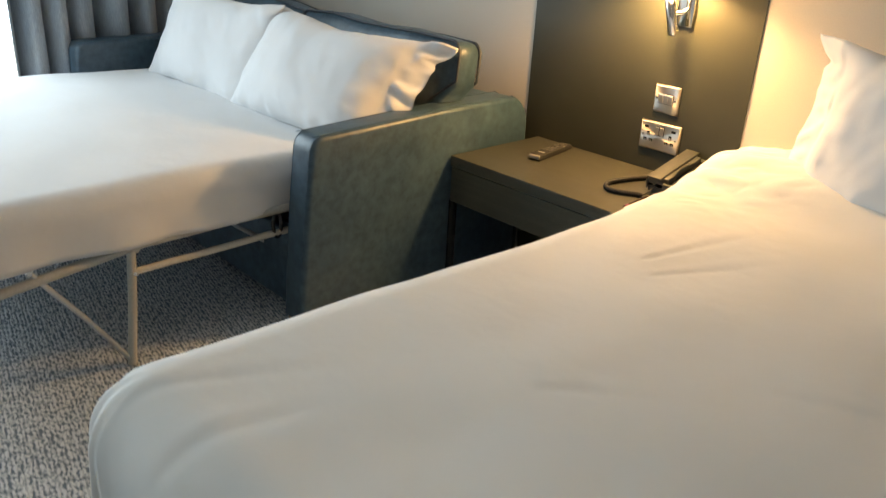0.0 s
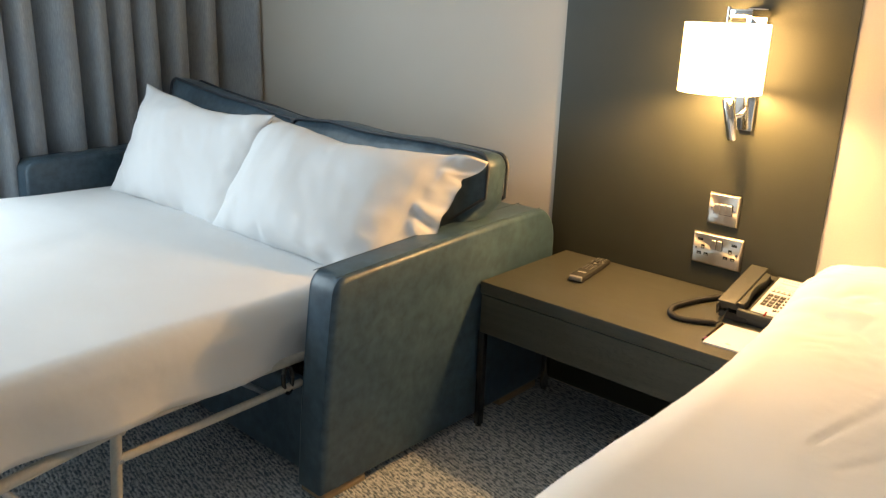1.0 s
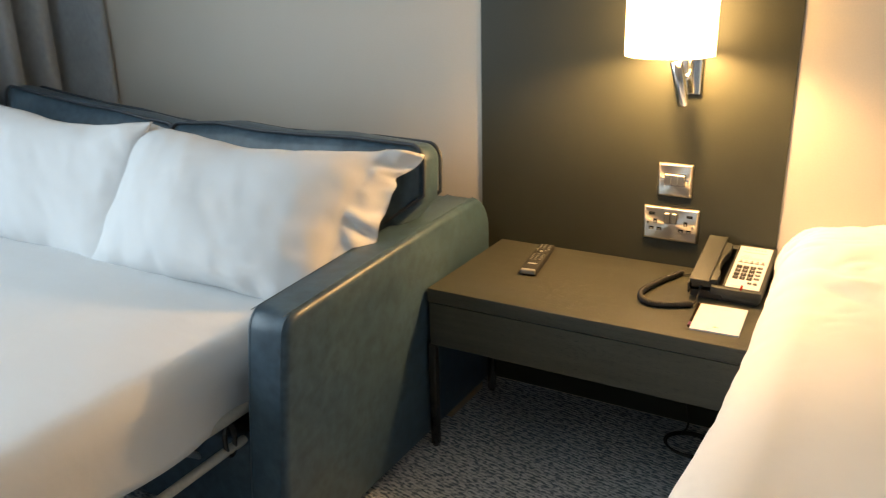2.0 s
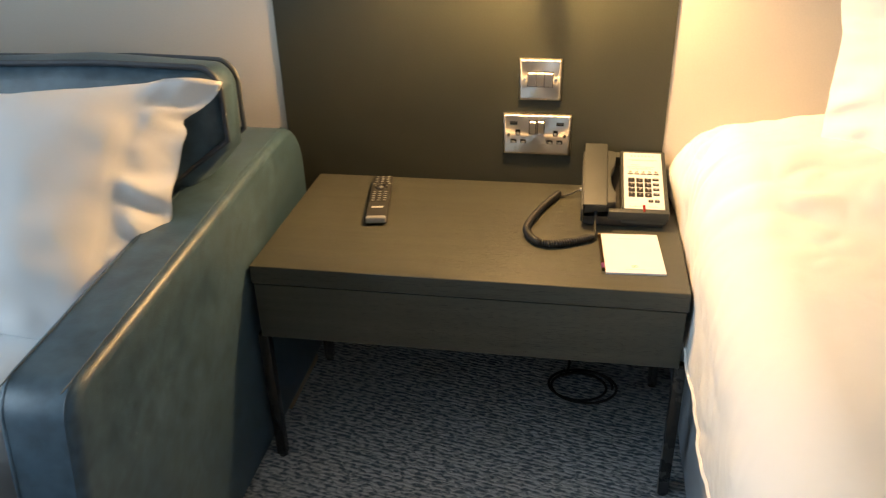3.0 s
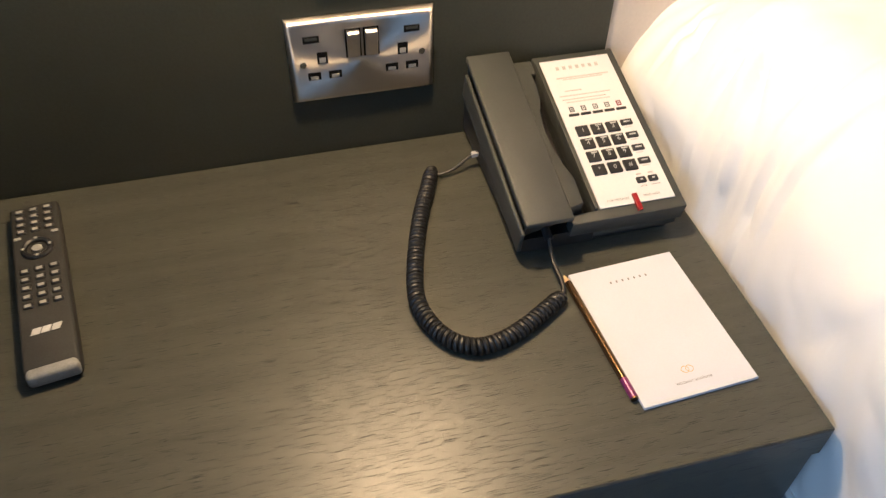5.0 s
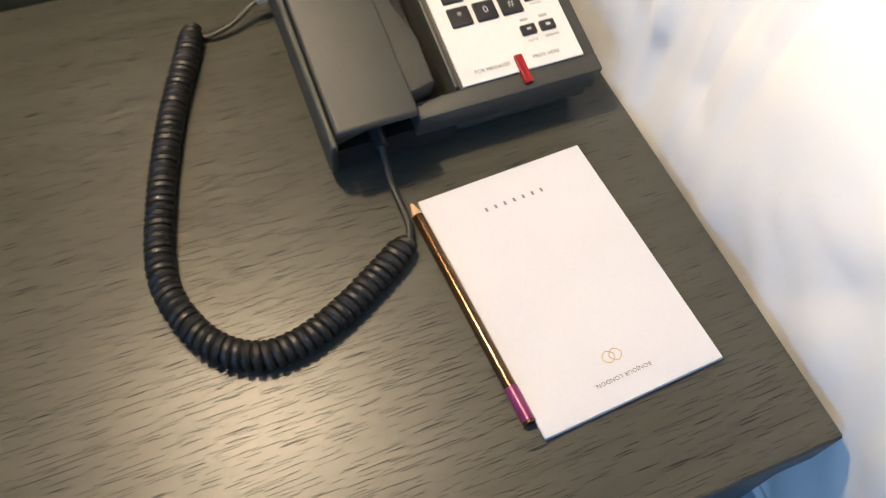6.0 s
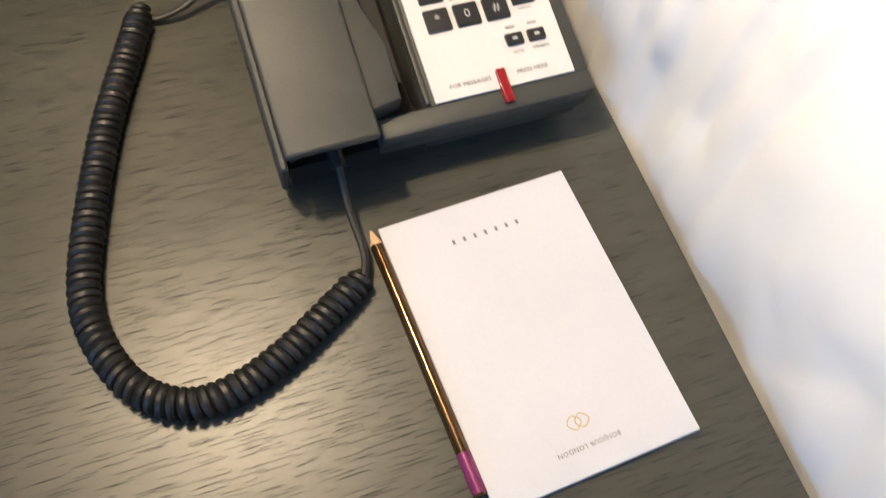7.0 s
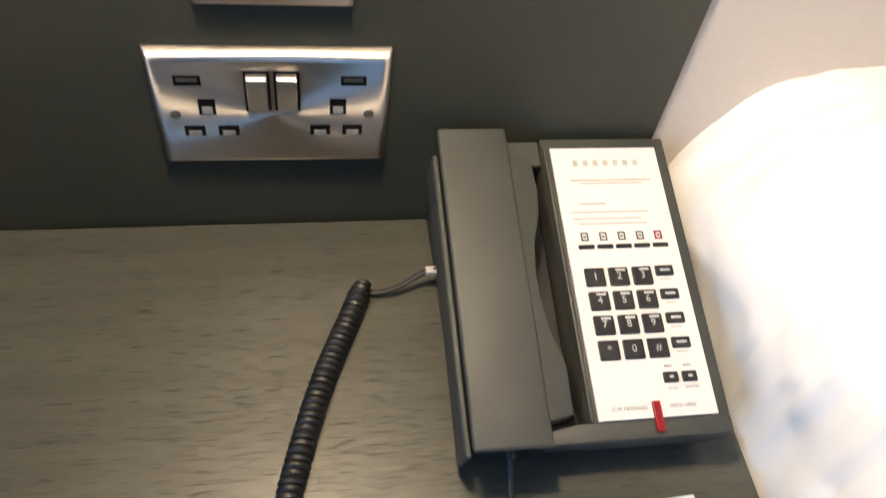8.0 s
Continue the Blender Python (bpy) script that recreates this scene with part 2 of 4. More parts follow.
def box(lo, hi, bevel=0.0, seg=2, bm=None):
    bm = bm or bmesh.new()
    lo, hi = Vector(lo), Vector(hi)
    made = bmesh.ops.create_cube(bm, size=1.0)["verts"]
    for v in made:
        v.co = Vector([(lo[i] + hi[i]) / 2 + v.co[i] * (hi[i] - lo[i]) for i in range(3)])
    if bevel:
        edges = {e for v in made for e in v.link_edges}
        bmesh.ops.bevel(bm, geom=list(edges), offset=bevel, segments=seg, profile=0.5, affect="EDGES")
    return bm


def prism(outline, axis, a, b, bevel=0.0, seg=2):
    """A closed outline of 2D points, drawn out along an axis from a to b."""
    bm = bmesh.new()

    def place(p, q):
        return {"x": (q, p[0], p[1]), "y": (p[0], q, p[1]), "z": (p[0], p[1], q)}[axis]

    lower = [bm.verts.new(place(p, a)) for p in outline]
    upper = [bm.verts.new(place(p, b)) for p in outline]
    n = len(outline)
    bm.faces.new(lower), bm.faces.new(upper[::-1])
    for i in range(n):
        bm.faces.new((lower[i], lower[(i + 1) % n], upper[(i + 1) % n], upper[i]))
    bmesh.ops.recalc_face_normals(bm, faces=bm.faces)
    if bevel:
        rim = [e for e in bm.edges if any(len(f.verts) == n for f in e.link_faces) and n > 4]
        bmesh.ops.bevel(bm, geom=rim or list(bm.edges), offset=bevel, segments=seg, profile=0.5, affect="EDGES")
    return bm


def round_outline(w, h, r, steps=5, cx=0.0, cy=0.0):
    pts = []
    for sx, sy, a0 in ((1, 1, 0), (-1, 1, 90), (-1, -1, 180), (1, -1, 270)):
        for i in range(steps + 1):
            a = radians(a0 + 90 * i / steps)
            pts.append((cx + sx * (w / 2 - r) + r * math.cos(a), cy + sy * (h / 2 - r) + r * math.sin(a)))
    return pts


def spline(points, n):
    """n points along a smooth curve through the given ones."""
    p = np.array(points, float)
    p = np.vstack([2 * p[0] - p[1], p, 2 * p[-1] - p[-2]])
    out = []
    k = len(p) - 3
    for i in range(n):
        s = i * k / (n - 1)
        j = min(int(s), k - 1)
        t = s - j
        a, b, c, d = p[j:j + 4]
        out.append(0.5 * (2 * b + (c - a) * t + (2 * a - 5 * b + 4 * c - d) * t * t + (3 * b - a - 3 * c + d) * t ** 3))
    return np.array(out)


def tube(points, r, seg=10, closed=False, bm=None, caps=True):
    bm = bm or bmesh.new()
    pts = [Vector(p) for p in points]
    n = len(pts)
    rings, side = [], None
    for i, p in enumerate(pts):
        a, b = (pts[i - 1], pts[(i + 1) % n]) if closed else (pts[max(i - 1, 0)], pts[min(i + 1, n - 1)])
        d = (b - a).normalized()
        if side is None:
            side = d.orthogonal().normalized()
        side = (side - d * side.dot(d)).normalized()
        up = d.cross(side)
        rad = r[i] if isinstance(r, (list, tuple)) else r
        rings.append([bm.verts.new(p + side * (rad * math.cos(2 * math.pi * k / seg)) + up * (rad * math.sin(2 * math.pi * k / seg))) for k in range(seg)])
    for i in range(n if closed else n - 1):
        a, b = rings[i], rings[(i + 1) % n]
        for k in range(seg):
            bm.faces.new((a[k], a[(k + 1) % seg], b[(k + 1) % seg], b[k]))
    if caps and not closed:
        bm.faces.new(rings[0][::-1]), bm.faces.new(rings[-1])
    return bm


def grid(nu, nv, f, bm=None):
    bm = bm or bmesh.new()
    vs = [[bm.verts.new(f(i / nu, j / nv)) for j in range(nv + 1)] for i in range(nu + 1)]
    for i in range(nu):
        for j in range(nv):
            bm.faces.new((vs[i][j], vs[i + 1][j], vs[i + 1][j + 1], vs[i][j + 1]))
    return bm


def lettering(body, size, m, material, parent, name="lettering", label="", align="CENTER", spacing=1.0):
    """A line of type as flat mesh, centred on the pose m."""
    cu = bpy.data.curves.new(name, "FONT")
    cu.body, cu.size, cu.align_x, cu.align_y, cu.space_character = body, size, align, "CENTER", spacing
    cu.resolution_u = 2
    ob = bpy.data.objects.new(name, cu)
    me = bpy.data.meshes.new_from_object(ob)
    bpy.data.objects.remove(ob)
    bpy.data.curves.remove(cu)
    me.transform(base_of(parent).inverted() @ m)
    me.materials.clear()
    me.materials.append(material)
    made = new(name, me)
    made.parent = parent
    if label:
        tagged(made, label=label)
    return made


def smooth01(a, b, x):
    t = min(max((x - a) / (b - a), 0.0), 1.0)
    return t * t * (3 - 2 * t)


def fold(x, y, z, seed=0.0):
    return noise.noise(Vector((x + seed * 7.3, y - seed * 3.1, z + seed)))


# ---- the room ----
H = 0.48      # height of the bedside table
WY = 0.004    # face of the wall behind the dark panel
X0, X1, Y0, TOP = -2.60, 2.55, -3.7, 2.40


def structure(name, bm, material, label, category):
    return tagged(part(name, bm, material, None, "", True), label, category, "", "structure")


structure("floor", box((X0 - 0.2, Y0 - 0.2, -0.1), (X1 + 0.2, WY + 0.2, 0.0)), CARPET, "grey-blue loop pile carpet with a rippled pattern", "carpet")
structure("ceiling", box((X0 - 0.2, Y0 - 0.2, TOP), (X1 + 0.2, WY + 0.2, TOP + 0.12)), CEIL, "plain white painted ceiling", "ceiling")
structure("wall_north", box((X0 - 0.2, WY, 0), (X1 + 0.2, WY + 0.2, TOP)), WALL, "light greige wall behind sofa and bed", "wall")
# these two walls are never in view; added dark to hold back fill light
structure("wall_south", box((X0 - 0.2, Y0 - 0.2, 0), (X1 + 0.2, Y0, TOP)), FARWALL, "plain unseen wall closing the room, coloured dark to deepen the shade", "wall")
structure("wall_east", box((X1, Y0, 0), (X1 + 0.2, WY, TOP)), FARWALL, "plain unseen wall closing the room, coloured dark to deepen the shade", "wall")


def wall_with_window():
    """The outer wall, in four blocks round the window's opening."""
    wy0, wy1, z0, z1 = -3.35, -0.95, 0.34, 2.26
    bm = bmesh.new()
    for lo, hi in (((X0 - 0.2, Y0, 0), (X0, wy0, TOP)), ((X0 - 0.2, wy1, 0), (X0, WY, TOP)),
                   ((X0 - 0.2, wy0, 0), (X0, wy1, z0)), ((X0 - 0.2, wy0, z1), (X0, wy1, TOP))):
        box(lo, hi, bm=bm)
    structure("wall_west", bm, WALL, "light greige outer wall with a large window", "wall")
    win = thing("window_1", (X0 - 0.1, (wy0 + wy1) / 2, z0), label="large window with pale frame and clear glass", category="window", kind="structure")
    t = 0.05
    x0, x1 = X0 - 0.14, X0 - 0.07
    bm = bmesh.new()
    for lo, hi in (((x0, wy0, z0), (x1, wy0 + t, z1)), ((x0, wy1 - t, z0), (x1, wy1, z1)), ((x0, wy0 + t, z0), (x1, wy1 - t, z0 + t)),
                   ((x0, wy0 + t, z1 - t), (x1, wy1 - t, z1)), ((x0, -2.175, z0 + t), (x1, -2.125, z1 - t))):
        box(lo, hi, 0.004, 1, bm)
    part("window_frame", bm, FRAMEWHITE, win)
    for a, b in ((wy0 + t, -2.175), (-2.125, wy1 - t)):
        pane = part("pane", box((X0 - 0.108, a, z0 + t), (X0 - 0.102, b, z1 - t)), GLASS, win, "clear glass pane", smooth=False)
        pane.visible_shadow = False
    part("window_sill", box((X0 - 0.06, wy0 - 0.03, z0 - 0.025), (X0 + 0.02, wy1 + 0.03, z0 - 0.001), 0.006), FRAMEWHITE, win)


wall_with_window()


def daylight_beyond():
    """Bright overcast sky and haze far outside the window."""
    m, nt, b = nodes_of("overcast_sky")
    b.inputs["Base Color"].default_value = (0.5, 0.5, 0.5, 1)
    haze = noise_tex(nt, coords(nt), 0.05, 3)
    nt.links.new(ramp(nt, haze, [(0.3, (0.72, 0.86, 1.0)), (0.7, (0.80, 0.92, 1.0))]), b.inputs["Emission Color"])
    b.inputs["Emission Strength"].default_value = 1.4
    structure("backdrop", box((-30.2, -40, -25), (-30.0, 36, 30)), m, "bright overcast daylight far outside the window", "sky")


daylight_beyond()
tagged(part("wall_panel", box((-0.572, 0.0, 0.004), (0.270, WY - 0.0005, TOP - 0.004), 0.0008, 1), PANEL), "tall dark brown-grey laminate panel on the wall", "wall panel", "", "structure")


def curtain():
    ob = thing("curtain", (-2.42, -0.62, 0.02), label="heavy blue-grey curtain hanging in deep vertical folds", category="curtain")

    def f(u, v):
        y = 0.005 - 1.24 * u
        z = 0.02 + 2.38 * v
        ph = u * 2 * math.pi * 10.0 + 1.0 * math.sin(u * 15.0)
        amp = 0.082 + 0.016 * math.sin(u * 23.0 + 1.0)
        wob = 0.012 * fold(u * 9, v * 1.7, 0, 2)
        wob += 0.17 * smooth01(-0.050, -0.010, y)
        return Vector((CURX + amp * math.sin(ph) + 0.006 * math.sin(3 * ph + 0.6) + wob, y + 0.018 * math.cos(ph) - 0.006, z))

    cloth = part("cloth", grid(260, 26, f), CURTAIN, ob, angle=180)
    mod = cloth.modifiers.new("thickness", "SOLIDIFY")
    mod.thickness = 0.004
    part("curtain_track", box((CURX - 0.03, -3.45, TOP - 0.045), (CURX + 0.03, -0.02, TOP - 0.003), 0.004), FRAMEWHITE, ob)


CURX = -2.40
curtain()


# ---- the sofa bed ----
AX0, AX1 = -0.630, -0.523    # near arm, inner and outer face
FX0, FX1 = -2.345, -2.228    # far arm
AFRONT, ABACK, ATOP = -1.036, -0.045, 0.640


def arm_outline():
    """Side view of an arm in y and z: square foot, rounded front and back corners at the top."""
    pts = [(AFRONT, 0.026), (AFRONT - 0.001, 0.20), (AFRONT + 0.003, 0.40), (AFRONT + 0.009, 0.53)]
    for i in range(7):
        a = radians(180 - 90 * i / 6)
        pts.append((AFRONT + 0.058 + 0.046 * math.cos(a), 0.584 + 0.046 * math.sin(a)))
    pts.append((-0.5, 0.640))
    for i in range(9):
        a = radians(90 - 90 * i / 8)
        pts.append((ABACK - 0.115 + 0.115 * math.cos(a), ATOP - 0.115 + 0.115 * math.sin(a)))
    pts.append((ABACK, 0.026))
    return pts


def back_cushion(x0, x1, y_top, lean, seed, z_top=0.836, h=0.475, roll=0.0, name="back_cushion", over=0.0):
    """A boxed cushion with soft faces, leaning back, with piping round its front and back edges."""
    ob = thing(name, ((x0 + x1) / 2, -0.30, 0.40), label="blue-grey leather back cushion with dark piping on the sofa", category="cushion", group="back cushions of the sofa")
    w, d = x1 - x0, 0.110
    m = Matrix.Translation(((x0 + x1) / 2, y_top, z_top)) @ pose(0, 0, 0, -lean, roll, 0)

    def rim(u, front):
        """A point on the rounded outline of the front or back face, u from 0 to 1 round it."""
        pts = round_outline(w, h, 0.032, 8, 0, -h / 2)
        k = u * len(pts)
        i, t = int(k) % len(pts), k - int(k)
        a, b = pts[i], pts[(i + 1) % len(pts)]
        x, z = a[0] + (b[0] - a[0]) * t, a[1] + (b[1] - a[1]) * t
        sag = 0.010 * fold(x * 5, z * 4, 0, seed) + 0.007 * fold(x * 16, z * 11, 3, seed)
        if over and x > 0:
            # the end swells out over the armrest and is squeezed in below its top
            x += over * (1.0 if front else 0.82) * smooth01(w / 2 - 0.10, w / 2 - 0.02, x) * smooth01(-0.205, -0.165, z)
            x -= 0.010 * smooth01(w / 2 - 0.10, w / 2, x) * math.sin((z + 0.02) * 22)
        return Vector((x, (0.0 if front else d) + 0.006 * fold(x * 8, z * 6, 1, seed), z + sag))

    bm = bmesh.new()
    n, rows = 132, 9
    loops = []
    for s in range(rows + 1):
        t = s / rows
        loops.append([])
        for k in range(n):
            a, b = rim(k / n, True), rim(k / n, False)
            p = a.lerp(b, t)
            c = Vector((0, p.y, -h / 2))
            out = (p - c).normalized()
            loops[-1].append(bm.verts.new(p + out * (0.012 * math.sin(math.pi * t))))
    for s in range(rows):
        for k in range(n):
            bm.faces.new((loops[s][k], loops[s][(k + 1) % n], loops[s + 1][(k + 1) % n], loops[s + 1][k]))
    for edge, front in ((loops[0], True), (loops[-1], False)):
        last = edge
        for q in range(1, 8):
            k2 = 1 - q / 8
            ring = []
            for v in edge:
                x, z = v.co.x * k2, -h / 2 + (v.co.z + h / 2) * k2
                puff = 0.045 * (1 - k2 ** 3) + 0.008 * fold(x * 7, z * 7, 5, seed)
                ring.append(bm.verts.new((x, v.co.y - puff if front else v.co.y + puff * 0.4, z)))
            for k in range(n):
                bm.faces.new((last[k], last[(k + 1) % n], ring[(k + 1) % n], ring[k]))
            last = ring
        bm.faces.new(last)
    part("cushion_body", bm, LEATHER, ob, m=m, angle=180)
    for front in (True, False):
        pts = [Vector((q.x * 1.008, q.y + (-0.005 if front else 0.003), -h / 2 + (q.z + h / 2) * 1.012)) for q in (rim(k / 160, front) for k in range(160))]
        part("piping", tube(pts, 0.0052, 8, closed=True), PIPING, ob, "dark piping cord", m=m)
    return ob


def splay(y, z, outer):
    """The near arm leans a little outwards at its front."""
    return 0.050 * (-0.10 - y) / 0.92 * min(1.0, z / 0.60) if outer == AX1 else 0.0


def sofa():
    ob = thing("sofa_bed", (-1.43, -0.52, 0), label="blue-grey leather sofa bed, opened out beside the bedside table", category="sofa")
    for a, b, name in ((AX0, AX1, "arm"), (FX0, FX1, "arm")):
        bm = prism(arm_outline(), "x", a, b, 0.016, 4)
        for v in bm.verts:
            mid = smooth01(-1.03, -0.85, v.co.y) * smooth01(0.03, 0.2, v.co.z)
            v.co.x += (0.003 if v.co.x > (a + b) / 2 else -0.004) * mid
            v.co.x += splay(v.co.y, v.co.z, b)
        arm = part("arm", bm, LEATHER, ob, "blue-grey leather armrest with rounded top")
        for side in ((a + 0.013), (b - 0.013)):
            seam = [(side + splay(y, z, b), y, z + 0.0005) for y, z in arm_outline()[1:-1]]
            part("seam", tube(spline(seam, 90), 0.0008, 6), LEATHER, arm, "stitched seam")
        for y0, y1 in ((AFRONT + 0.012, AFRONT + 0.16), (-0.285, -0.085)):
            part("foot", box((a + 0.008, y0, 0.0), (b - 0.008, y1, 0.028), 0.004), FOOTWOOD, ob, "pale wooden foot")
    part("back_frame", box((FX1 + 0.003, -0.285, 0.05), (AX0 - 0.003, -0.022, 0.605), 0.03, 4), LEATHER, ob)
    part("front_rail", box((FX1 + 0.003, -1.0, 0.03), (AX0 - 0.003, -0.955, 0.29), 0.012, 3), LEATHER, ob)
    part("seat_base", box((FX1 + 0.003, -0.95, 0.06), (AX0 - 0.003, -0.290, 0.26), 0.01), BLACKMETAL, ob, "dark folded mechanism box")

    # the folding steel bed frame
    for x in (-0.656, -2.205):
        s = 1 if x > -1 else -1
        fr = part("bed_rail", tube([(x, -0.80, 0.366), (x, -1.2, 0.366), (x, -1.46, 0.360), (x, -1.80, 0.316), (x, -1.97, 0.294)], 0.0140, 12), TUBE, ob, "beige enamelled steel tube")
        part("leg", tube([(x, -1.52, 0.004), (x, -1.50, 0.20), (x, -1.488, 0.366)], 0.0125, 12), TUBE, ob)
        part("stretcher", tube([(x, -1.495, 0.283), (x, -1.30, 0.286), (x, -1.06, 0.291), (x, -0.99, 0.291)], 0.0105, 12), TUBE, ob)
        part("strut", tube([(x, -1.518, 0.012), (x, -1.63, 0.185), (x, -1.752, 0.356)], 0.0075, 10), ZINC, ob, "bare zinc-plated steel strut")
        link = x - 0.144 * s
        part("link", tube([(link, -1.165, 0.338), (link, -0.905, 0.135)], 0.008, 10), ZINC, ob, "bare zinc-plated steel link")
        loop = [(x + 0.004, -1.035 + 0.014 * math.cos(a), 0.318 + 0.040 * math.sin(a)) for a in np.linspace(0, 2 * math.pi, 25)[:-1]]
        part("hinge_loop", tube(loop, 0.006, 8, closed=True), BLACKMETAL, ob, "dark steel hinge loop")
        part("rivet", tube([(x - 0.016, -1.49, 0.283), (x + 0.016, -1.49, 0.283)], 0.006, 10), CHROME, ob)
        part("rivet", tube([(x - 0.016, -1.752, 0.356), (x + 0.016, -1.752, 0.356)], 0.008, 10), CHROME, ob)
    part("cross_bar", tube([(-0.656, -1.955, 0.296), (-2.205, -1.955, 0.296)], 0.0125, 12), TUBE, ob)
    part("cross_bar", tube([(-0.656, -1.475, 0.345), (-2.205, -1.475, 0.345)], 0.0105, 12), TUBE, ob)
    return ob


sofa()
back_cushion(-1.400, -0.632, -0.415, 9, 1.0, 0.846, 0.475, 0.0, over=0.112)
back_cushion(-2.225, -1.410, -0.400, 9, 4.0, 0.868, 0.50, 5.0)


def drape(name, parent, x0, x1, y0, y1, top, r, hang, nu, nv, hump, material, seed, label="", fold_amp=0.010, thick=0.018, ruffle=0.0, still=lambda x, y: 0.0, crease=lambda x, y: 0.0, dense=0.0, swell=lambda x, y: 0.0):
    """Cloth laid over a block and hanging down round it, gathered at the corners. hump(x, y) raises its top."""
    reach = hang + r * (math.pi / 2 - 1)
    ax, ay = (x1 - x0) - 2 * r, (y1 - y0) - 2 * r

    def f(u, v):
        u = (1 - dense) * u + dense * u * u
        v = v + dense * v * (1 - v)
        a = -reach + u * (ax + 2 * reach)
        b = -reach + v * (ay + 2 * reach)
        ca, cb = min(max(a, 0), ax), min(max(b, 0), ay)
        da, db = a - ca, b - cb
        d = math.hypot(da, db)
        x, y = x0 + r + ca, y0 + r + cb
        lift = hump(x, y)
        wr = fold_amp * (0.7 * fold(x * 2.1, y * 2.6, 0, seed) + 0.30 * fold(x * 6, y * 4.5, 1, seed))
        if d < 1e-9:
            return Vector((x, y, top + lift + wr + crease(x, y)))
        d = min(d, reach)
        nx, ny = da / math.hypot(da, db), db / math.hypot(da, db)
        arc = r * math.pi / 2
        if d < arc:
            out, z = r * math.sin(d / r), top - r * (1 - math.cos(d / r))
            k = d / arc
        else:
            out, z = r, top - r - (d - arc)
            k = 1.0
        low = max(0.0, (d - arc) / max(reach - arc, 1e-6))
        corner = min(abs(nx), abs(ny)) * 1.41
        calm = 1.0 - still(x, y)
        out += calm * low * (0.012 * fold(x * 3, y * 3, 2, seed) * 2 + 0.010 * math.sin((x + y) * 19 + 2 * fold(x * 4, y * 4, 9, seed)))
        out += corner * low * 0.030 * math.sin(9 * math.atan2(ny, nx)) + corner * k * 0.010 * math.sin(13 * math.atan2(ny, nx))
        out += swell(x, y) * k * (1 - min(1.0, 1.6 * low))
        out += ruffle * calm * fold(x * 5, y * 6, z * 5, seed) * k
        out += ruffle * (1 - calm) * k * (0.75 * abs(fold(x * 10, y * 9 + z * 7, z * 6, seed)) + 0.45 * abs(fold(x * 22, y * 24 - z * 12, z * 18, seed)) - 1.25)
        z += (1 - k) * wr + fold_amp * 0.8 * (1 - low) * k * fold(x * 3, y * 3, z * 3, seed) + lift * (1 - 0.8 * low)
        dent = crease(x + nx * out, y + ny * out) * (1 - 0.75 * low)
        tip = min(d / r, math.pi / 2)
        out += dent * math.sin(tip)
        return Vector((x + nx * out, y + ny * out, z + dent * math.cos(tip)))

    cloth = part(name, grid(nu, nv, f), material, parent, label, angle=180)
    if sum(p.normal.z * p.area for p in cloth.data.polygons) < 0:
        cloth.data.flip_normals()
    mod = cloth.modifiers.new("thickness", "SOLIDIFY")
    mod.thickness, mod.offset = thick, -1.0
    # stitched hem along the two hanging edges that show
    for line in ([f(0.0, j / 160) for j in range(12, 161)], [f(i / 160, 0.0) for i in range(12, 149)]):
        part("hem", tube(line, 0.0045, 6), material, parent, "rolled stitched hem")
    return cloth


def sofa_mattress():
    ob = thing("sofa_bed_mattress", (-1.43, -1.2, 0.385), label="made-up sofa bed mattress with tight white sheet and duvet", category="mattress")
    part("mattress_core", box((-2.205, -1.985, 0.386), (-0.668, -0.42, 0.47), 0.03, 3), LINEN, ob)

    def hump(x, y):
        return 0.018 * smooth01(-0.7, -1.25, y) + 0.010 * math.sin((x + 2.2) * 2.0) - 0.02 * smooth01(-0.75, -0.5, y)

    drape("duvet", ob, -2.222, -0.640, -2.02, -0.40, MTOP, 0.075, 0.149, 140, 140, hump, SHEET, 3.0, "smooth white duvet", 0.009, 0.012, 0.010)


MTOP = 0.512
sofa_mattress()


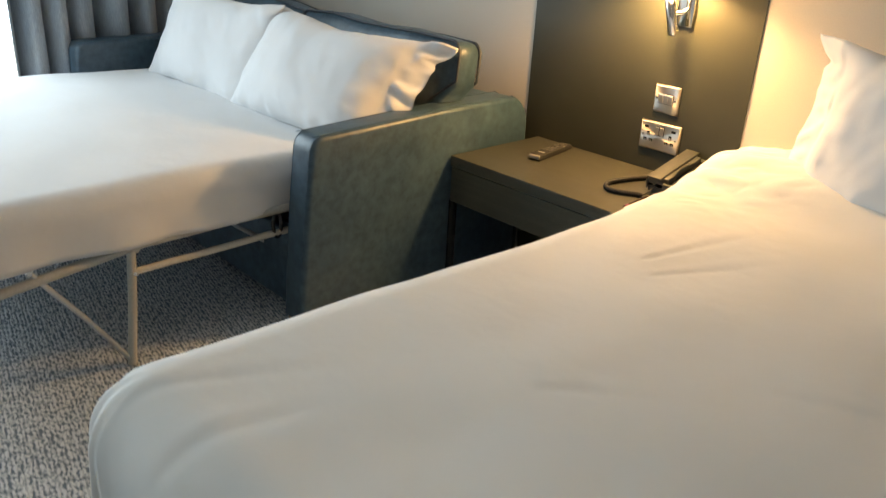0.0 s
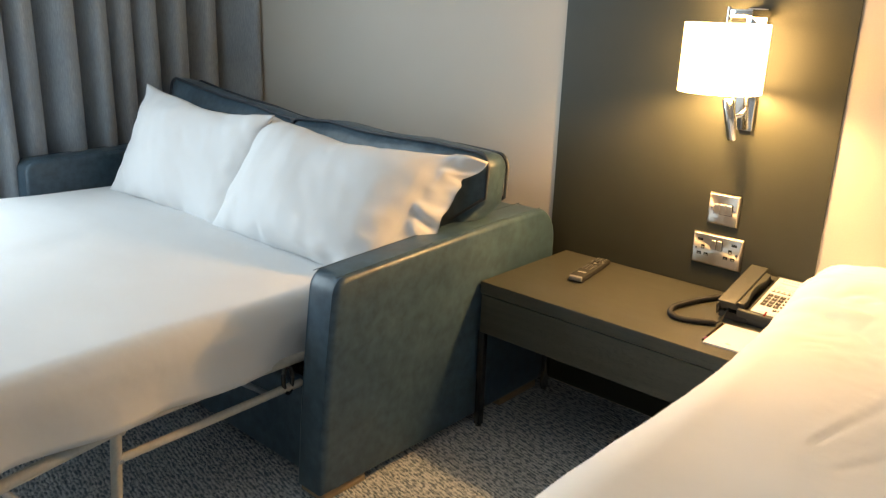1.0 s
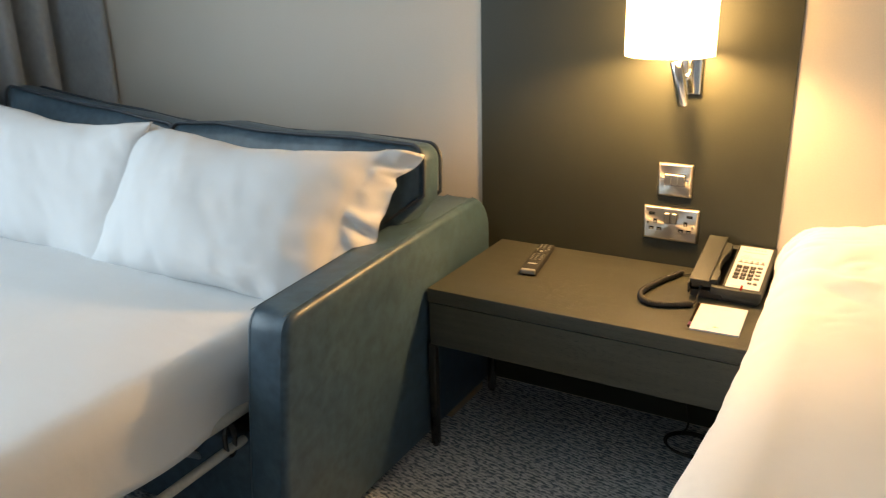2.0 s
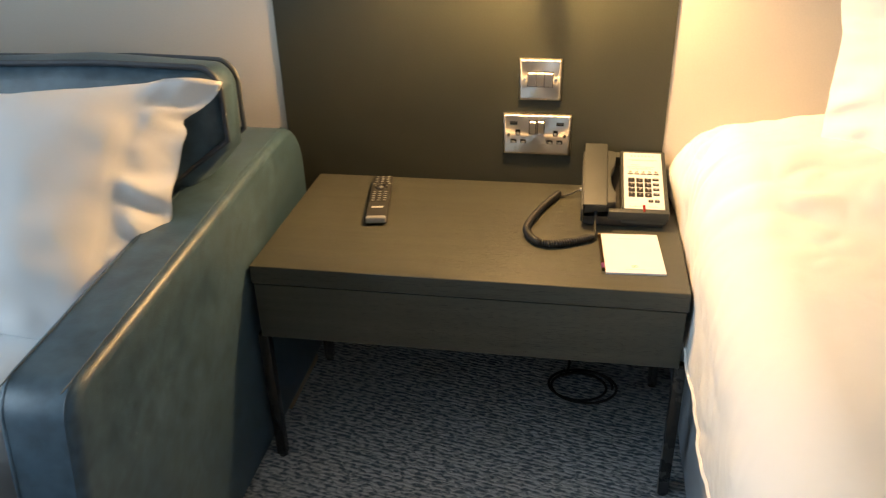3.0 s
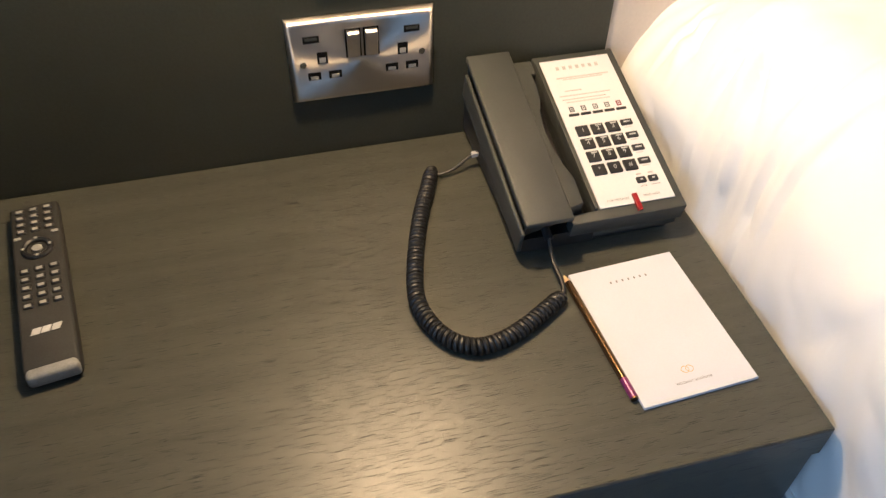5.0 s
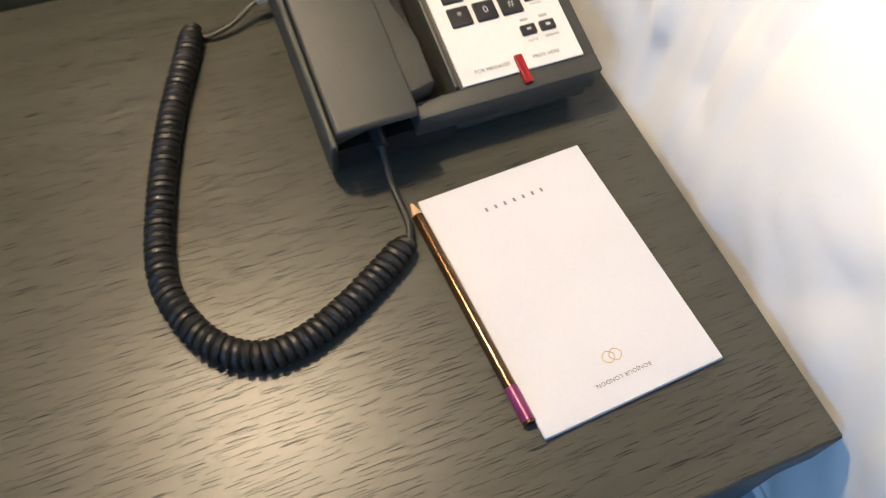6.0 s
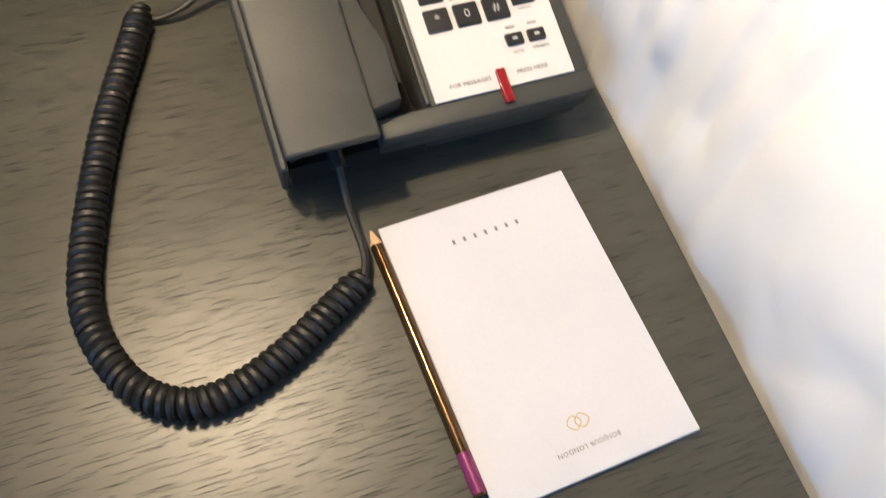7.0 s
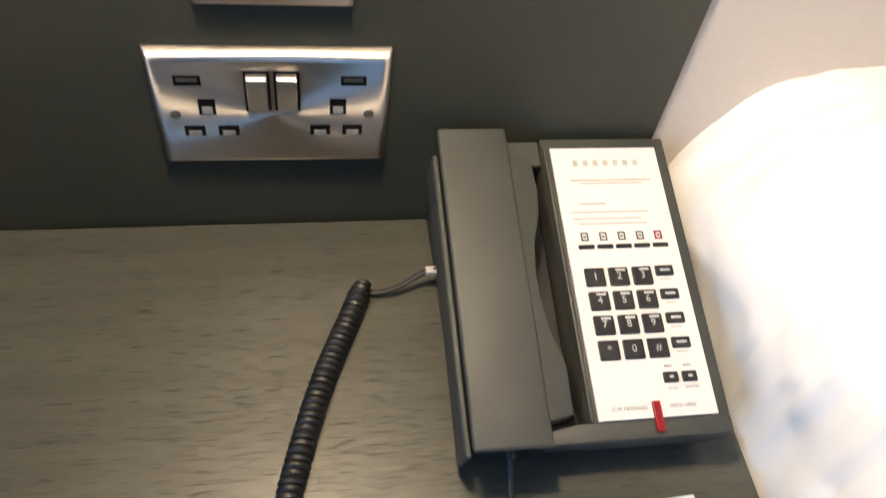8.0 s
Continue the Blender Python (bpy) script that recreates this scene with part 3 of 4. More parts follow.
def pillow(name, w, h, t, m, seed, label, flap=0.0, group="", crease=1.0, skew=0.0, blunt=3.4, sweep=0.045, squat=False):
    """A stuffed pillow in its case. Local x along its width, z up its height, y through it; base at the local origin."""
    ob = thing(name, tuple(m.translation), label=label, category="pillow", group=group)

    def shell(side):
        def f(u, v):
            a, b = 2 * u - 1, 2 * v - 1
            tail = 0.0
            if flap:
                tail = smooth01(0.72, 1.0, a)
                tail_x = max(0.0, (a - 0.72) / 0.28)
                a = a / 0.72 if a < 0 else min(a / 0.72, 1.0)
                a = max(a, -1.0)
            pinch = 1 - 0.085 * (1 - abs(a) ** 2.2) * abs(b) ** 3
            pinch2 = 1 - 0.075 * (1 - abs(b) ** 2.2) * abs(a) ** 3
            x, z = a * w / 2 * pinch2, h / 2 + b * h / 2 * pinch
            full = max(0.0, (1 - abs(a) ** (blunt if flap and a > 0 else 3.2))) ** 0.62 * max(0.0, (1 - abs(b) ** (9.0 if squat and b < 0 else 3.0))) ** 0.62
            wr = 0.020 * fold(x * 4, z * 4, side, seed) + 0.003 * crease * fold(x * 11 + z * 4, z * 4, side * 2, seed) + 0.002 * fold(x * 27 + z * 9, z * 17, side, seed)
            edge = max(abs(a), abs(b))
            rip = 0.0035 * crease * smooth01(-0.70, -0.98, b) * math.sin(x * 34 + 3 * fold(x * 6, z * 3, 7, seed)) + 0.010 * crease * smooth01(0.55, 0.95, edge) * fold(x * 16, z * 16, 4, seed)
            y = side * (full * (t / 2) + wr * min(1.0, full * 2.2)) + rip + 0.02 * fold(x * 2, z * 2, 0, seed + 5)
            z += 0.010 * fold(x * 5, 0, side * 0.0, seed + 2) * abs(b) ** 2
            if flap and tail_x > 0:
                # loose open end of the case: a hem beyond the filling, pleated, with a pointed upper corner and a nick under it
                ear = flap * (0.86 + 0.04 * math.sin(b * 7 + seed)) + 0.016 * smooth01(0.80, 1.0, b) - 0.016 * math.exp(-((b - 0.74) / 0.05) ** 2) - 0.012 * smooth01(-0.5, -1.0, b)
                x += (ear + 0.012) * tail_x
                pleat = 0.011 * math.sin(b * 15 + seed + 3.0 * fold(b * 3, tail_x, 0, seed)) + 0.010 * fold(b * 8, tail_x * 1.5, 2, seed)
                y += pleat * math.sin(math.pi * (0.10 + 0.78 * tail_x)) + side * (0.010 * (1 - tail_x) + 0.003) * (1 - b * b) + sweep * tail_x
                z += 0.016 * tail_x * b
            x -= 0.5 * skew * b * smooth01(0.2, 1.0, a)
            tip = smooth01(0.72, 1.0, abs(a)) * smooth01(0.72, 1.0, abs(b))
            x += math.copysign(0.012, a) * tip
            z += math.copysign(0.007, b) * tip
            sag = 0.5 + 0.5 * b
            z -= 0.018 * sag * sag * math.exp(-((a - 0.25) / 0.45) ** 2)
            return Vector((x, y, z))
        return f

    def lap(u):
        return u if not flap else 0.14 + 0.86 * u

    front, back = shell(1), shell(-1)
    bm = grid(100, 64, lambda u, v: front(lap(u), v))
    grid(100, 64, lambda u, v: back(lap(u), v), bm)
    bmesh.ops.remove_doubles(bm, verts=bm.verts, dist=0.0004)
    part("filled_case", bm, PILLOWCASE, ob, m=m, angle=180)
    return ob


pillow("pillow", 0.83, 0.438, 0.215, pose(-1.012, -0.768, MTOP - 0.012, -38, 0.8, 0), 1.0, "plump white pillow with loose case end, leaning on the cushions", 0.060, "pillows on the sofa bed", 1.2)
pillow("pillow", 0.76, 0.432, 0.15, pose(-1.72, -0.755, MTOP - 0.015, -25, 2, 2), 6.0, "smooth white pillow leaning on the cushions", 0.0, "pillows on the sofa bed")


# ---- the bed ----
BX0, BX1, BY0, BTOP = 0.288, 1.90, -1.985, 0.628


def bed():
    ob = thing("bed", (1.1, -0.98, 0), label="wide divan bed with white bedding pulled over its edges", category="bed")
    part("divan_base", box((0.336, -1.92, 0.03), (1.864, WY - 0.006, 0.33), 0.012, 3), DIVAN, ob, "grey upholstered divan base")
    part("mattress", box((0.334, -1.93, 0.333), (1.866, WY - 0.008, 0.570), 0.06, 4), LINEN, ob)
    for x in (0.45, 1.75):
        for y in (-1.8, -0.15):
            part("castor", tube([(x, y, 0.0), (x, y, 0.032)], 0.022, 12), BLACKMETAL, ob)


def bed_duvet():
    ob = thing("duvet", (1.1, -0.98, 0.56), label="thick white duvet lying over the whole bed", category="duvet")

    def hump(x, y):
        head = 0.012 * smooth01(-0.46, -0.16, y) * smooth01(0.36, 0.60, x) - 0.006 * smooth01(-0.15, -0.05, y) * smooth01(0.55, 0.40, x)
        near = smooth01(0.75, 0.35, x) * smooth01(-0.75, -0.35, y)
        crumple = near * (0.022 * abs(fold(x * 6 + y * 5, y * 8, 2, 12)) + 0.015 * abs(fold(x * 13 - y * 6, y * 17, 5, 12)) - 0.008)
        head += 0.054 * smooth01(0.27, 0.37, x) * smooth01(-0.55, -0.28, y) * smooth01(0.0, -0.13, y)
        head += 0.016 * smooth01(-1.0, -1.5, y)
        return head + crumple + (1 - near) * (0.012 * math.sin(x * 3.1 + y * 2.2) + 0.010 * fold(x * 1.6, y * 1.6, 0, 11))

    # gathers fanning out from where the cover is nipped beside the table, and slack wrinkles over the rest
    fan = [(cx, cy, radians(deg), deep, wide) for cx, cy, deg, deep, wide in (
        (0.300, -0.105, 34, 0.011, 0.008), (0.300, -0.120, 62, 0.007, 0.008), (0.296, -0.165, 22, 0.012, 0.008), (0.300, -0.205, 40, 0.011, 0.007), (0.304, -0.225, 60, 0.010, 0.008),
        (0.300, -0.262, 14, 0.010, 0.008), (0.298, -0.290, -8, 0.007, 0.008), (0.300, -0.070, 12, 0.009, 0.009), (0.360, -0.330, 48, 0.0014, 0.020), (0.400, -0.500, 30, 0.0012, 0.022), (0.575, -0.960, 76, 0.0020, 0.016), (0.625, -1.020, 62, 0.0014, 0.018),
        (0.420, -1.930, 70, 0.0013, 0.024), (0.560, -1.960, 82, 0.0013, 0.026), (0.760, -1.500, 40, 0.0012, 0.022), (0.980, -1.250, 25, 0.0012, 0.022))]

    def crease(x, y):
        sink = 0.0
        for cx, cy, a, deep, wide in fan:
            dx, dy = x - cx, y - cy
            along, off = dx * math.cos(a) + dy * math.sin(a), dy * math.cos(a) - dx * math.sin(a)
            off += 0.16 * along * along * (1 if wide > 0.009 else -1)
            if -0.02 < along < 0.42:
                w = 0.62 * wide + 0.036 * along
                q = off / w
                if abs(q) < 4:
                    sink += deep * smooth01(-0.02, 0.03, along) * smooth01(0.42 if deep < 0.005 else 0.12, 0.03, along) * (0.65 * math.exp(-(q - 1.3) ** 2) - math.exp(-q * q * (2.2 if q < 0 else 1.0)))
        return max(-0.015, min(sink, 0.005))

    drape("duvet_cover", ob, BX0, BX1, BY0, WY + 0.080, BTOP, 0.120, 0.272, 320, 360, hump, LINEN, 8.0, "", 0.016, 0.02, 0.016, lambda x, y: smooth01(-1.35, -0.45, y), crease, 0.55, lambda x, y: 0.022 * smooth01(-0.24, -0.08, y))


bed()
bed_duvet()
pillow("pillow", 0.70, 0.41, 0.27, pose(0.914, -0.306, 0.598, 16, 0, 180), 9.0, "plump creased white pillow standing against the wall on the bed", 0.062, "", 1.3, 0.03, 1.7, -0.055, True)


# ---- the bedside table ----
def bedside_table():
    x0, x1, y0, y1 = -0.504, 0.2968, -0.448, -0.002
    ob = thing("bedside_table", ((x0 + x1) / 2, (y0 + y1) / 2, 0), label="low dark wenge bedside table with one drawer", category="table")
    part("tabletop", box((x0, y0, H - 0.0375), (x1, y1, H), 0.0015, 1), WENGE, ob, "dark wenge top with fine grain")
    part("apron", box((x0 + 0.004, y0 + 0.022, 0.322), (x1 - 0.004, y1 - 0.004, H - 0.0378), 0.001, 1), WENGE, ob)
    part("drawer_front", box((x0 + 0.003, y0 + 0.003, 0.320), (x1 - 0.003, y0 + 0.020, H - 0.0400), 0.0012, 1), WENGE, ob, "flat dark drawer front")
    for x in (x0 + 0.002, x1 + 0.001):
        for y in (y0 + 0.020, y1 - 0.075):
            bm = box((x - 0.0105, y - 0.0105, 0.006), (x + 0.0105, y + 0.0105, 0.319), 0.002, 2)
            leg = part("leg", bm, BLACKMETAL if y < -0.2 else DARKSTEEL, ob, "slim black square leg" if y < -0.2 else "slim dark steel leg")
            part("glide", tube([(x, y, 0.0), (x, y, 0.0058)], 0.010, 12), DARKPLASTIC, leg)


bedside_table()


# ---- wall lamp ----
def wall_lamp():
    ob = thing("wall_lamp", (LX, 0.0, 1.0), label="lit wall lamp with white drum shade and chrome bracket", category="lamp")
    r, z0, z1 = 0.104, 1.054, 1.224
    bm = bmesh.new()
    n = 64
    rings = []
    for rad, z in ((r, z0), (r, z1), (r - 0.003, z1), (r - 0.003, z0)):
        rings.append([bm.verts.new((LX + rad * math.cos(2 * math.pi * k / n), LY + rad * math.sin(2 * math.pi * k / n), z)) for k in range(n)])
    for i in range(4):
        a, b = rings[i], rings[(i + 1) % 4]
        for k in range(n):
            bm.faces.new((a[k], a[(k + 1) % n], b[(k + 1) % n], b[k]))
    shade = part("shade", bm, SHADE, ob, "glowing white fabric drum shade")
    for z in (z0 + 0.002, z1 - 0.002):
        part("shade_ring", tube([(LX + (r - 0.006) * math.cos(a), LY + (r - 0.006) * math.sin(a), z) for a in np.linspace(0, 2 * math.pi, 49)[:-1]], 0.002, 6, closed=True), CHROME, shade)
    for k in range(3):
        a = radians(30 + 120 * k)
        part("spider_arm", tube([(LX, LY, z1 - 0.012), (LX + (r - 0.006) * math.cos(a), LY + (r - 0.006) * math.sin(a), z1 - 0.003)], 0.0015, 6), CHROME, shade)
    part("rod", tube([(LX, LY, z1 - 0.02), (LX, LY, 1.264)], 0.006, 14), CHROME, ob, "short chrome rod")
    part("bracket_arm", box((LX + 0.0065, LY - 0.008, 1.240), (LX + 0.062, -0.0145, 1.260), 0.003), CHROME, ob, "flat chrome arm to the wall")
    part("backplate", box((LX - 0.004, -0.014, 0.945), (LX + 0.052, -0.0006, 1.263), 0.004), CHROME, ob, "tall chrome backplate")
    m = Matrix.Translation((LX + 0.002, -0.076, 1.034)) @ pose(0, 0, 0, 7, -11, 0)
    spot = part("reading_spot", tube([(0, 0, -0.112), (0, 0, -0.108), (0, 0, -0.004), (0, 0, 0.0)], [0.0135, 0.0155, 0.0155, 0.0135], 24), CHROME, ob, "slim chrome reading light tube", m=m)
    part("spot_lens", tube([(0, 0, -0.1130), (0, 0, -0.1125)], 0.011, 20), DARKPLASTIC, spot, m=m)
    part("spot_joint", tube([(LX + 0.014, -0.012, 0.985), (LX + 0.013, -0.060, 0.985)], 0.008, 14), CHROME, spot)


wall_lamp()


# ---- switch and socket ----
def plate(name, cx, cz, w, h, label, category):
    ob = thing(name, (cx, 0.0, cz), label=label, category=category)
    bm = bmesh.new()
    nu, nv, rim, deep = 44, 30, 0.0052, 0.0085

    def f(u, v):
        # rows crowd together towards the dished edge
        p, q = [math.copysign(1 - (1 - abs(2 * k - 1)) ** 1.7, 2 * k - 1) for k in (u, v)]
        x, z = p * w / 2, q * h / 2
        d = min(w / 2 - abs(x), h / 2 - abs(z))
        return Vector((cx + x, -deep + (deep - 0.0015) * max(0.0, 1 - d / rim) ** 1.8, cz + z))

    grid(nu, nv, f, bm)
    rims = [e for e in bm.edges if e.is_boundary]
    made = bmesh.ops.extrude_edge_only(bm, edges=rims)["geom"]
    for g in made:
        if isinstance(g, bmesh.types.BMVert):
            g.co.y = -0.0005
    part("face_plate", bm, STEEL, ob, "brushed steel plate")
    return ob


def screw(ob, x, z):
    bm = tube([(x, -0.0082, z), (x, -0.0098, z)], 0.0034, 16)
    s = part("screw", bm, CHROME, ob)
    part("slot", box((x - 0.0028, -0.0100, z - 0.0004), (x + 0.0028, -0.00985, z + 0.0004)), DARKPLASTIC, s, smooth=False, m=None)


def rocker(ob, x, z, w, h):
    bed_ = part("rocker_surround", box((x - w / 2 - 0.0016, -0.0092, z - h / 2 - 0.0012), (x + w / 2 + 0.0016, -0.0083, z + h / 2 + 0.0016), 0.0003, 1), HOLE, ob)
    out = [(-0.0088, z - h / 2), (-0.0106, z - h / 2), (-0.0118, z - h * 0.10), (-0.0146, z + h * 0.30), (-0.0142, z + h * 0.44), (-0.0124, z + h / 2), (-0.0088, z + h / 2)]
    bm = prism(out, "x", x - w / 2, x + w / 2, 0.0006, 1)
    part("rocker", bm, SATIN, bed_, "steel rocker")


def socket():
    cz, w, h = 0.5955, 0.1475, 0.0935
    ob = plate("double_socket", 0.0, cz, w, h, "brushed steel double power socket with two rocker switches", "socket")
    for s in (-1, 1):
        rocker(ob, s * 0.0090, cz + 0.0180, 0.0125, 0.0285)
        screw(ob, s * 0.0600, cz + 0.000)
        for dx, dz, ww, hh in ((0.0405, 0.0055, 0.0105, 0.0130), (0.0500, -0.0146, 0.0130, 0.0088), (0.0290, -0.0146, 0.0130, 0.0088)):
            x, z = s * dx, cz + dz
            slot = part("pin_hole", box((x - ww / 2, -0.0090, z - hh / 2), (x + ww / 2, -0.0078, z + hh / 2), 0.0003, 1), HOLE, ob)
            part("shutter", box((x - ww * 0.30, -0.0094, z - hh * 0.40), (x + ww * 0.30, -0.0089, z + hh * 0.05)), CAPGREY, slot, smooth=False)
        x, z = s * 0.0500, cz + 0.0265
        usb = part("usb_port", box((x - 0.0080, -0.0090, z - 0.0038), (x + 0.0080, -0.0078, z + 0.0038), 0.0003, 1), HOLE, ob)
        part("tongue", box((x - 0.0060, -0.0094, z - 0.0005), (x + 0.0060, -0.0089, z + 0.0022)), PLASTIC, usb, smooth=False)


def switch():
    cx, cz = 0.0040, 0.7175
    ob = plate("light_switch", cx, cz, 0.0905, 0.0905, "brushed steel three-gang light switch", "switch")
    for k in (-1, 0, 1):
        rocker(ob, cx + k * 0.0175, cz + 0.002, 0.0165, 0.0300)
    for s in (-1, 1):
        screw(ob, cx + s * 0.0325, cz + 0.002)


socket()
switch()


# ---- things on the bedside table ----
def remote():
    a, b = Vector((-0.3065, -0.254, 0)), Vector((-0.341, -0.036, 0))
    d = b - a
    ang = math.degrees(math.atan2(-d.x, d.y))
    m = pose(a.x, a.y, H, 0, 0, ang)
    ob = thing("remote_control", (a.x, a.y, H), label="slim dark grey remote control with pale keys", category="remote control")
    L, w = d.length, 0.044
    out = [(0.0, 0.006), (0.003, 0.016), (0.010, 0.020), (L * 0.5, 0.0195), (L - 0.006, 0.0175), (L, 0.012), (L - 0.003, 0.003), (L * 0.6, 0.0005), (0.01, 0.0005)]
    part("shell", prism(out, "x", -w / 2, w / 2, 0.003, 3), REMOTEGREY, ob, m=m)
    part("end_cap", box((-w / 2 + 0.001, -0.0012, 0.0040), (w / 2 - 0.001, 0.0170, 0.0188), 0.004, 3), CAPGREY, ob, "pale grey battery end", m=m)
    # slanted light mark, in three blocks
    for k in (-1, 0, 1):
        c = k * 0.0082
        mark = prism([(c - 0.0036 - 0.0012, 0.043), (c + 0.0036 - 0.0012, 0.043), (c + 0.0036 + 0.0012, 0.050), (c - 0.0036 + 0.0012, 0.050)], "z", 0.0190, 0.0203)
        part("mark", mark, WHITEINK, ob, "light printed mark", smooth=False, m=m)
    top = lambda y: 0.0196 - 0.0022 * max(0, (y - L / 2) / (L / 2))
    for y in (0.078, 0.089, 0.100, 0.111, 0.122, 0.178, 0.188, 0.198, 0.208):
        for k in (-1, 0, 1):
            z = top(y)
            key = part("key", box((k * 0.0125 - 0.0043, y - 0.0031, z - 0.001), (k * 0.0125 + 0.0043, y + 0.0031, z + 0.0016), 0.0009, 1), DARKPLASTIC, ob, "dark key", m=m)
            part("legend", box((k * 0.0125 - 0.0026, y - 0.0017, z + 0.0013), (k * 0.0125 + 0.0026, y + 0.0017, z + 0.0018)), RUBBERKEY, key, smooth=False, m=m)
    # round steering pad
    z = top(0.150)
    ring = [(0.0118 * math.cos(a), 0.150 + 0.0118 * math.sin(a), z + 0.0008) for a in np.linspace(0, 2 * math.pi, 33)[:-1]]
    pad = part("steering_pad", tube(ring, 0.0028, 8, closed=True), DARKPLASTIC, ob, "black steering ring", m=m)
    part("centre_key", tube([(0, 0.150, z - 0.001), (0, 0.150, z + 0.0018)], 0.0046, 16), RUBBERKEY, pad, m=m)
    for dx, dy in ((1, 0), (-1, 0), (0, 1), (0, -1)):
        x, y = dx * 0.0118, 0.150 + dy * 0.0118
        part("arrow", box((x - 0.0013, y - 0.0013, z + 0.0030), (x + 0.0013, y + 0.0013, z + 0.0038)), RUBBERKEY, pad, smooth=False, m=m)
    for s in (-1, 1):
        part("key", box((s * 0.0165 - 0.0032, 0.1680, z - 0.002), (s * 0.0165 + 0.0032, 0.1715, z + 0.0010), 0.0008, 1), RUBBERKEY, ob, m=m)


remote()


def telephone():
    fx, fy, fz = 0.1880, -0.0125, 0.5645
    ang = 13.0
    U, V = 0.0780, 0.1930
    P = pose(fx, fy, fz, ang, 0, 0)
    ob = thing("telephone", (0.19, -0.11, H), label="dark grey desk telephone with white printed keypad plate", category="telephone")

    def slab(u0, u1, v0, v1, z0, z1, bevel=0.001, seg=2):
        return box((u0 * U, -v1 * V, z0), (u1 * U, -v0 * V, z1), bevel, seg)

    # wedge body under the sloping top
    z_at = lambda y, drop: fz - drop + math.tan(radians(ang)) * (y - fy)
    yb, yf = -0.004, -0.2060
    out = [(yf, 0.4900), (yb, 0.4900), (yb, z_at(yb, 0.0152)), (yf, z_at(yf, 0.0155))]
    part("body", prism(out, "x", 0.1835, 0.2705, 0.002, 2), PLASTIC, ob)
    out = [(yf, 0.4860), (yb, 0.4860), (yb, z_at(yb, 0.0310)), (yf + 0.03, z_at(yf + 0.03, 0.0300)), (yf + 0.012, 0.5030), (yf, 0.5030)]
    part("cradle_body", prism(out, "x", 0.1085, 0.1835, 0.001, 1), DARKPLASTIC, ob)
    part("underside", box((0.117, -0.200, H), (0.266, -0.012, 0.4910), 0.003, 2), DARKPLASTIC, ob, "black recessed foot")
    part("right_housing", slab(-0.075, 1.105, -0.045, 1.005, -0.0215, -0.0006, 0.0016, 2), PLASTIC, ob, m=P)
    part("front_rim", slab(-0.400, 1.105, 1.001, 1.062, -0.0215, -0.0005, 0.0014, 2), PLASTIC, ob, m=P)
    part("back_rim", slab(-0.400, -0.080, -0.045, 0.060, -0.0320, -0.0040, 0.0010, 1), PLASTIC, ob, m=P)
    part("left_ledge", slab(-1.085, -1.030, 0.030, 1.085, -0.0260, 0.0040, 0.0012, 1), PLASTIC, ob, m=P)
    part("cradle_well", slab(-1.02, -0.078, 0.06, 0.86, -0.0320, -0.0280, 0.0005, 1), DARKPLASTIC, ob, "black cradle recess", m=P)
    part("ridge", slab(-0.070, -0.030, 0.000, 1.000, -0.0020, 0.0022, 0.0010, 2), PLASTIC, ob, m=P)

    # handset: a flat bar with a scooped grip
    cheek = [(-1.000, -0.020), (-0.350, 0.060), (-0.240, 0.075), (-0.220, 0.200), (-0.245, 0.300), (-0.320, 0.400), (-0.350, 0.510), (-0.340, 0.610),
             (-0.310, 0.710), (-0.235, 0.815), (-0.225, 0.830), (-0.235, 0.985), (-0.360, 0.995), (-1.000, 1.045)]
    hs = part("handset", prism([(u * U, -v * V) for u, v in cheek], "z", -0.0112, 0.0118, 0.0016, 2), PLASTIC, ob, "dark grey handset lying in its cradle", m=P)
    part("handset_back", slab(-1.045, -0.440, -0.035, 1.080, 0.0112, 0.0175, 0.0022, 3), PLASTIC, hs, m=P)
    part("cord_plug", tube([(0.1330, -0.2030, 0.5100), (0.1332, -0.2140, 0.5065)], 0.0042, 10), DARKPLASTIC, hs)

    # printed plate
    fp = part("face_plate", slab(0.0, 1.0, 0.0, 1.0, -0.0008, 0.0006, 0.0003, 1), FACE, ob, "white printed keypad plate")
    fp.data.transform(base_of(ob).inverted() @ P @ base_of(ob))
    ZT = 0.0008

    def print_bar(u0, u1, v0, v1, material):
        part("print_bar", slab(u0, u1, v0, v1, 0.0004, ZT, 0, 1), material, fp, smooth=False, m=P)

    for k in range(7):
        print_bar(0.19 + k * 0.094, 0.235 + k * 0.094, 0.052, 0.076, PALEINK)
    print_bar(0.14, 0.89, 0.132, 0.140, PALEINK)
    print_bar(0.22, 0.80, 0.146, 0.152, PALEINK)
    print_bar(0.18, 0.42, 0.228, 0.235, PALEINK)
    print_bar(0.08, 0.80, 0.262, 0.268, PALEINK)
    print_bar(0.10, 0.72, 0.288, 0.294, PALEINK)
    print_bar(0.14, 0.76, 0.308, 0.314, PALEINK)

    def key(u0, u1, v0, v1, text="", size=0.0, high=0.0026):
        k = part("key", slab(u0, u1, v0, v1, 0.0, high, 0.0005, 1), DARKPLASTIC, ob, "black key", m=P)
        if text:
            lettering(text, size, P @ Matrix.Translation(((u0 + u1) / 2 * U, -(v0 + v1) / 2 * V, high + 0.00012)), WHITEINK, k, "digit")
        return k

    def key_marks(k, u0, u1, v, high=0.0026):
        part("print_bar", slab(u0, u1, v - 0.004, v + 0.004, high - 0.0002, high + 0.0001, 0, 1), WHITEINK, k, smooth=False, m=P)

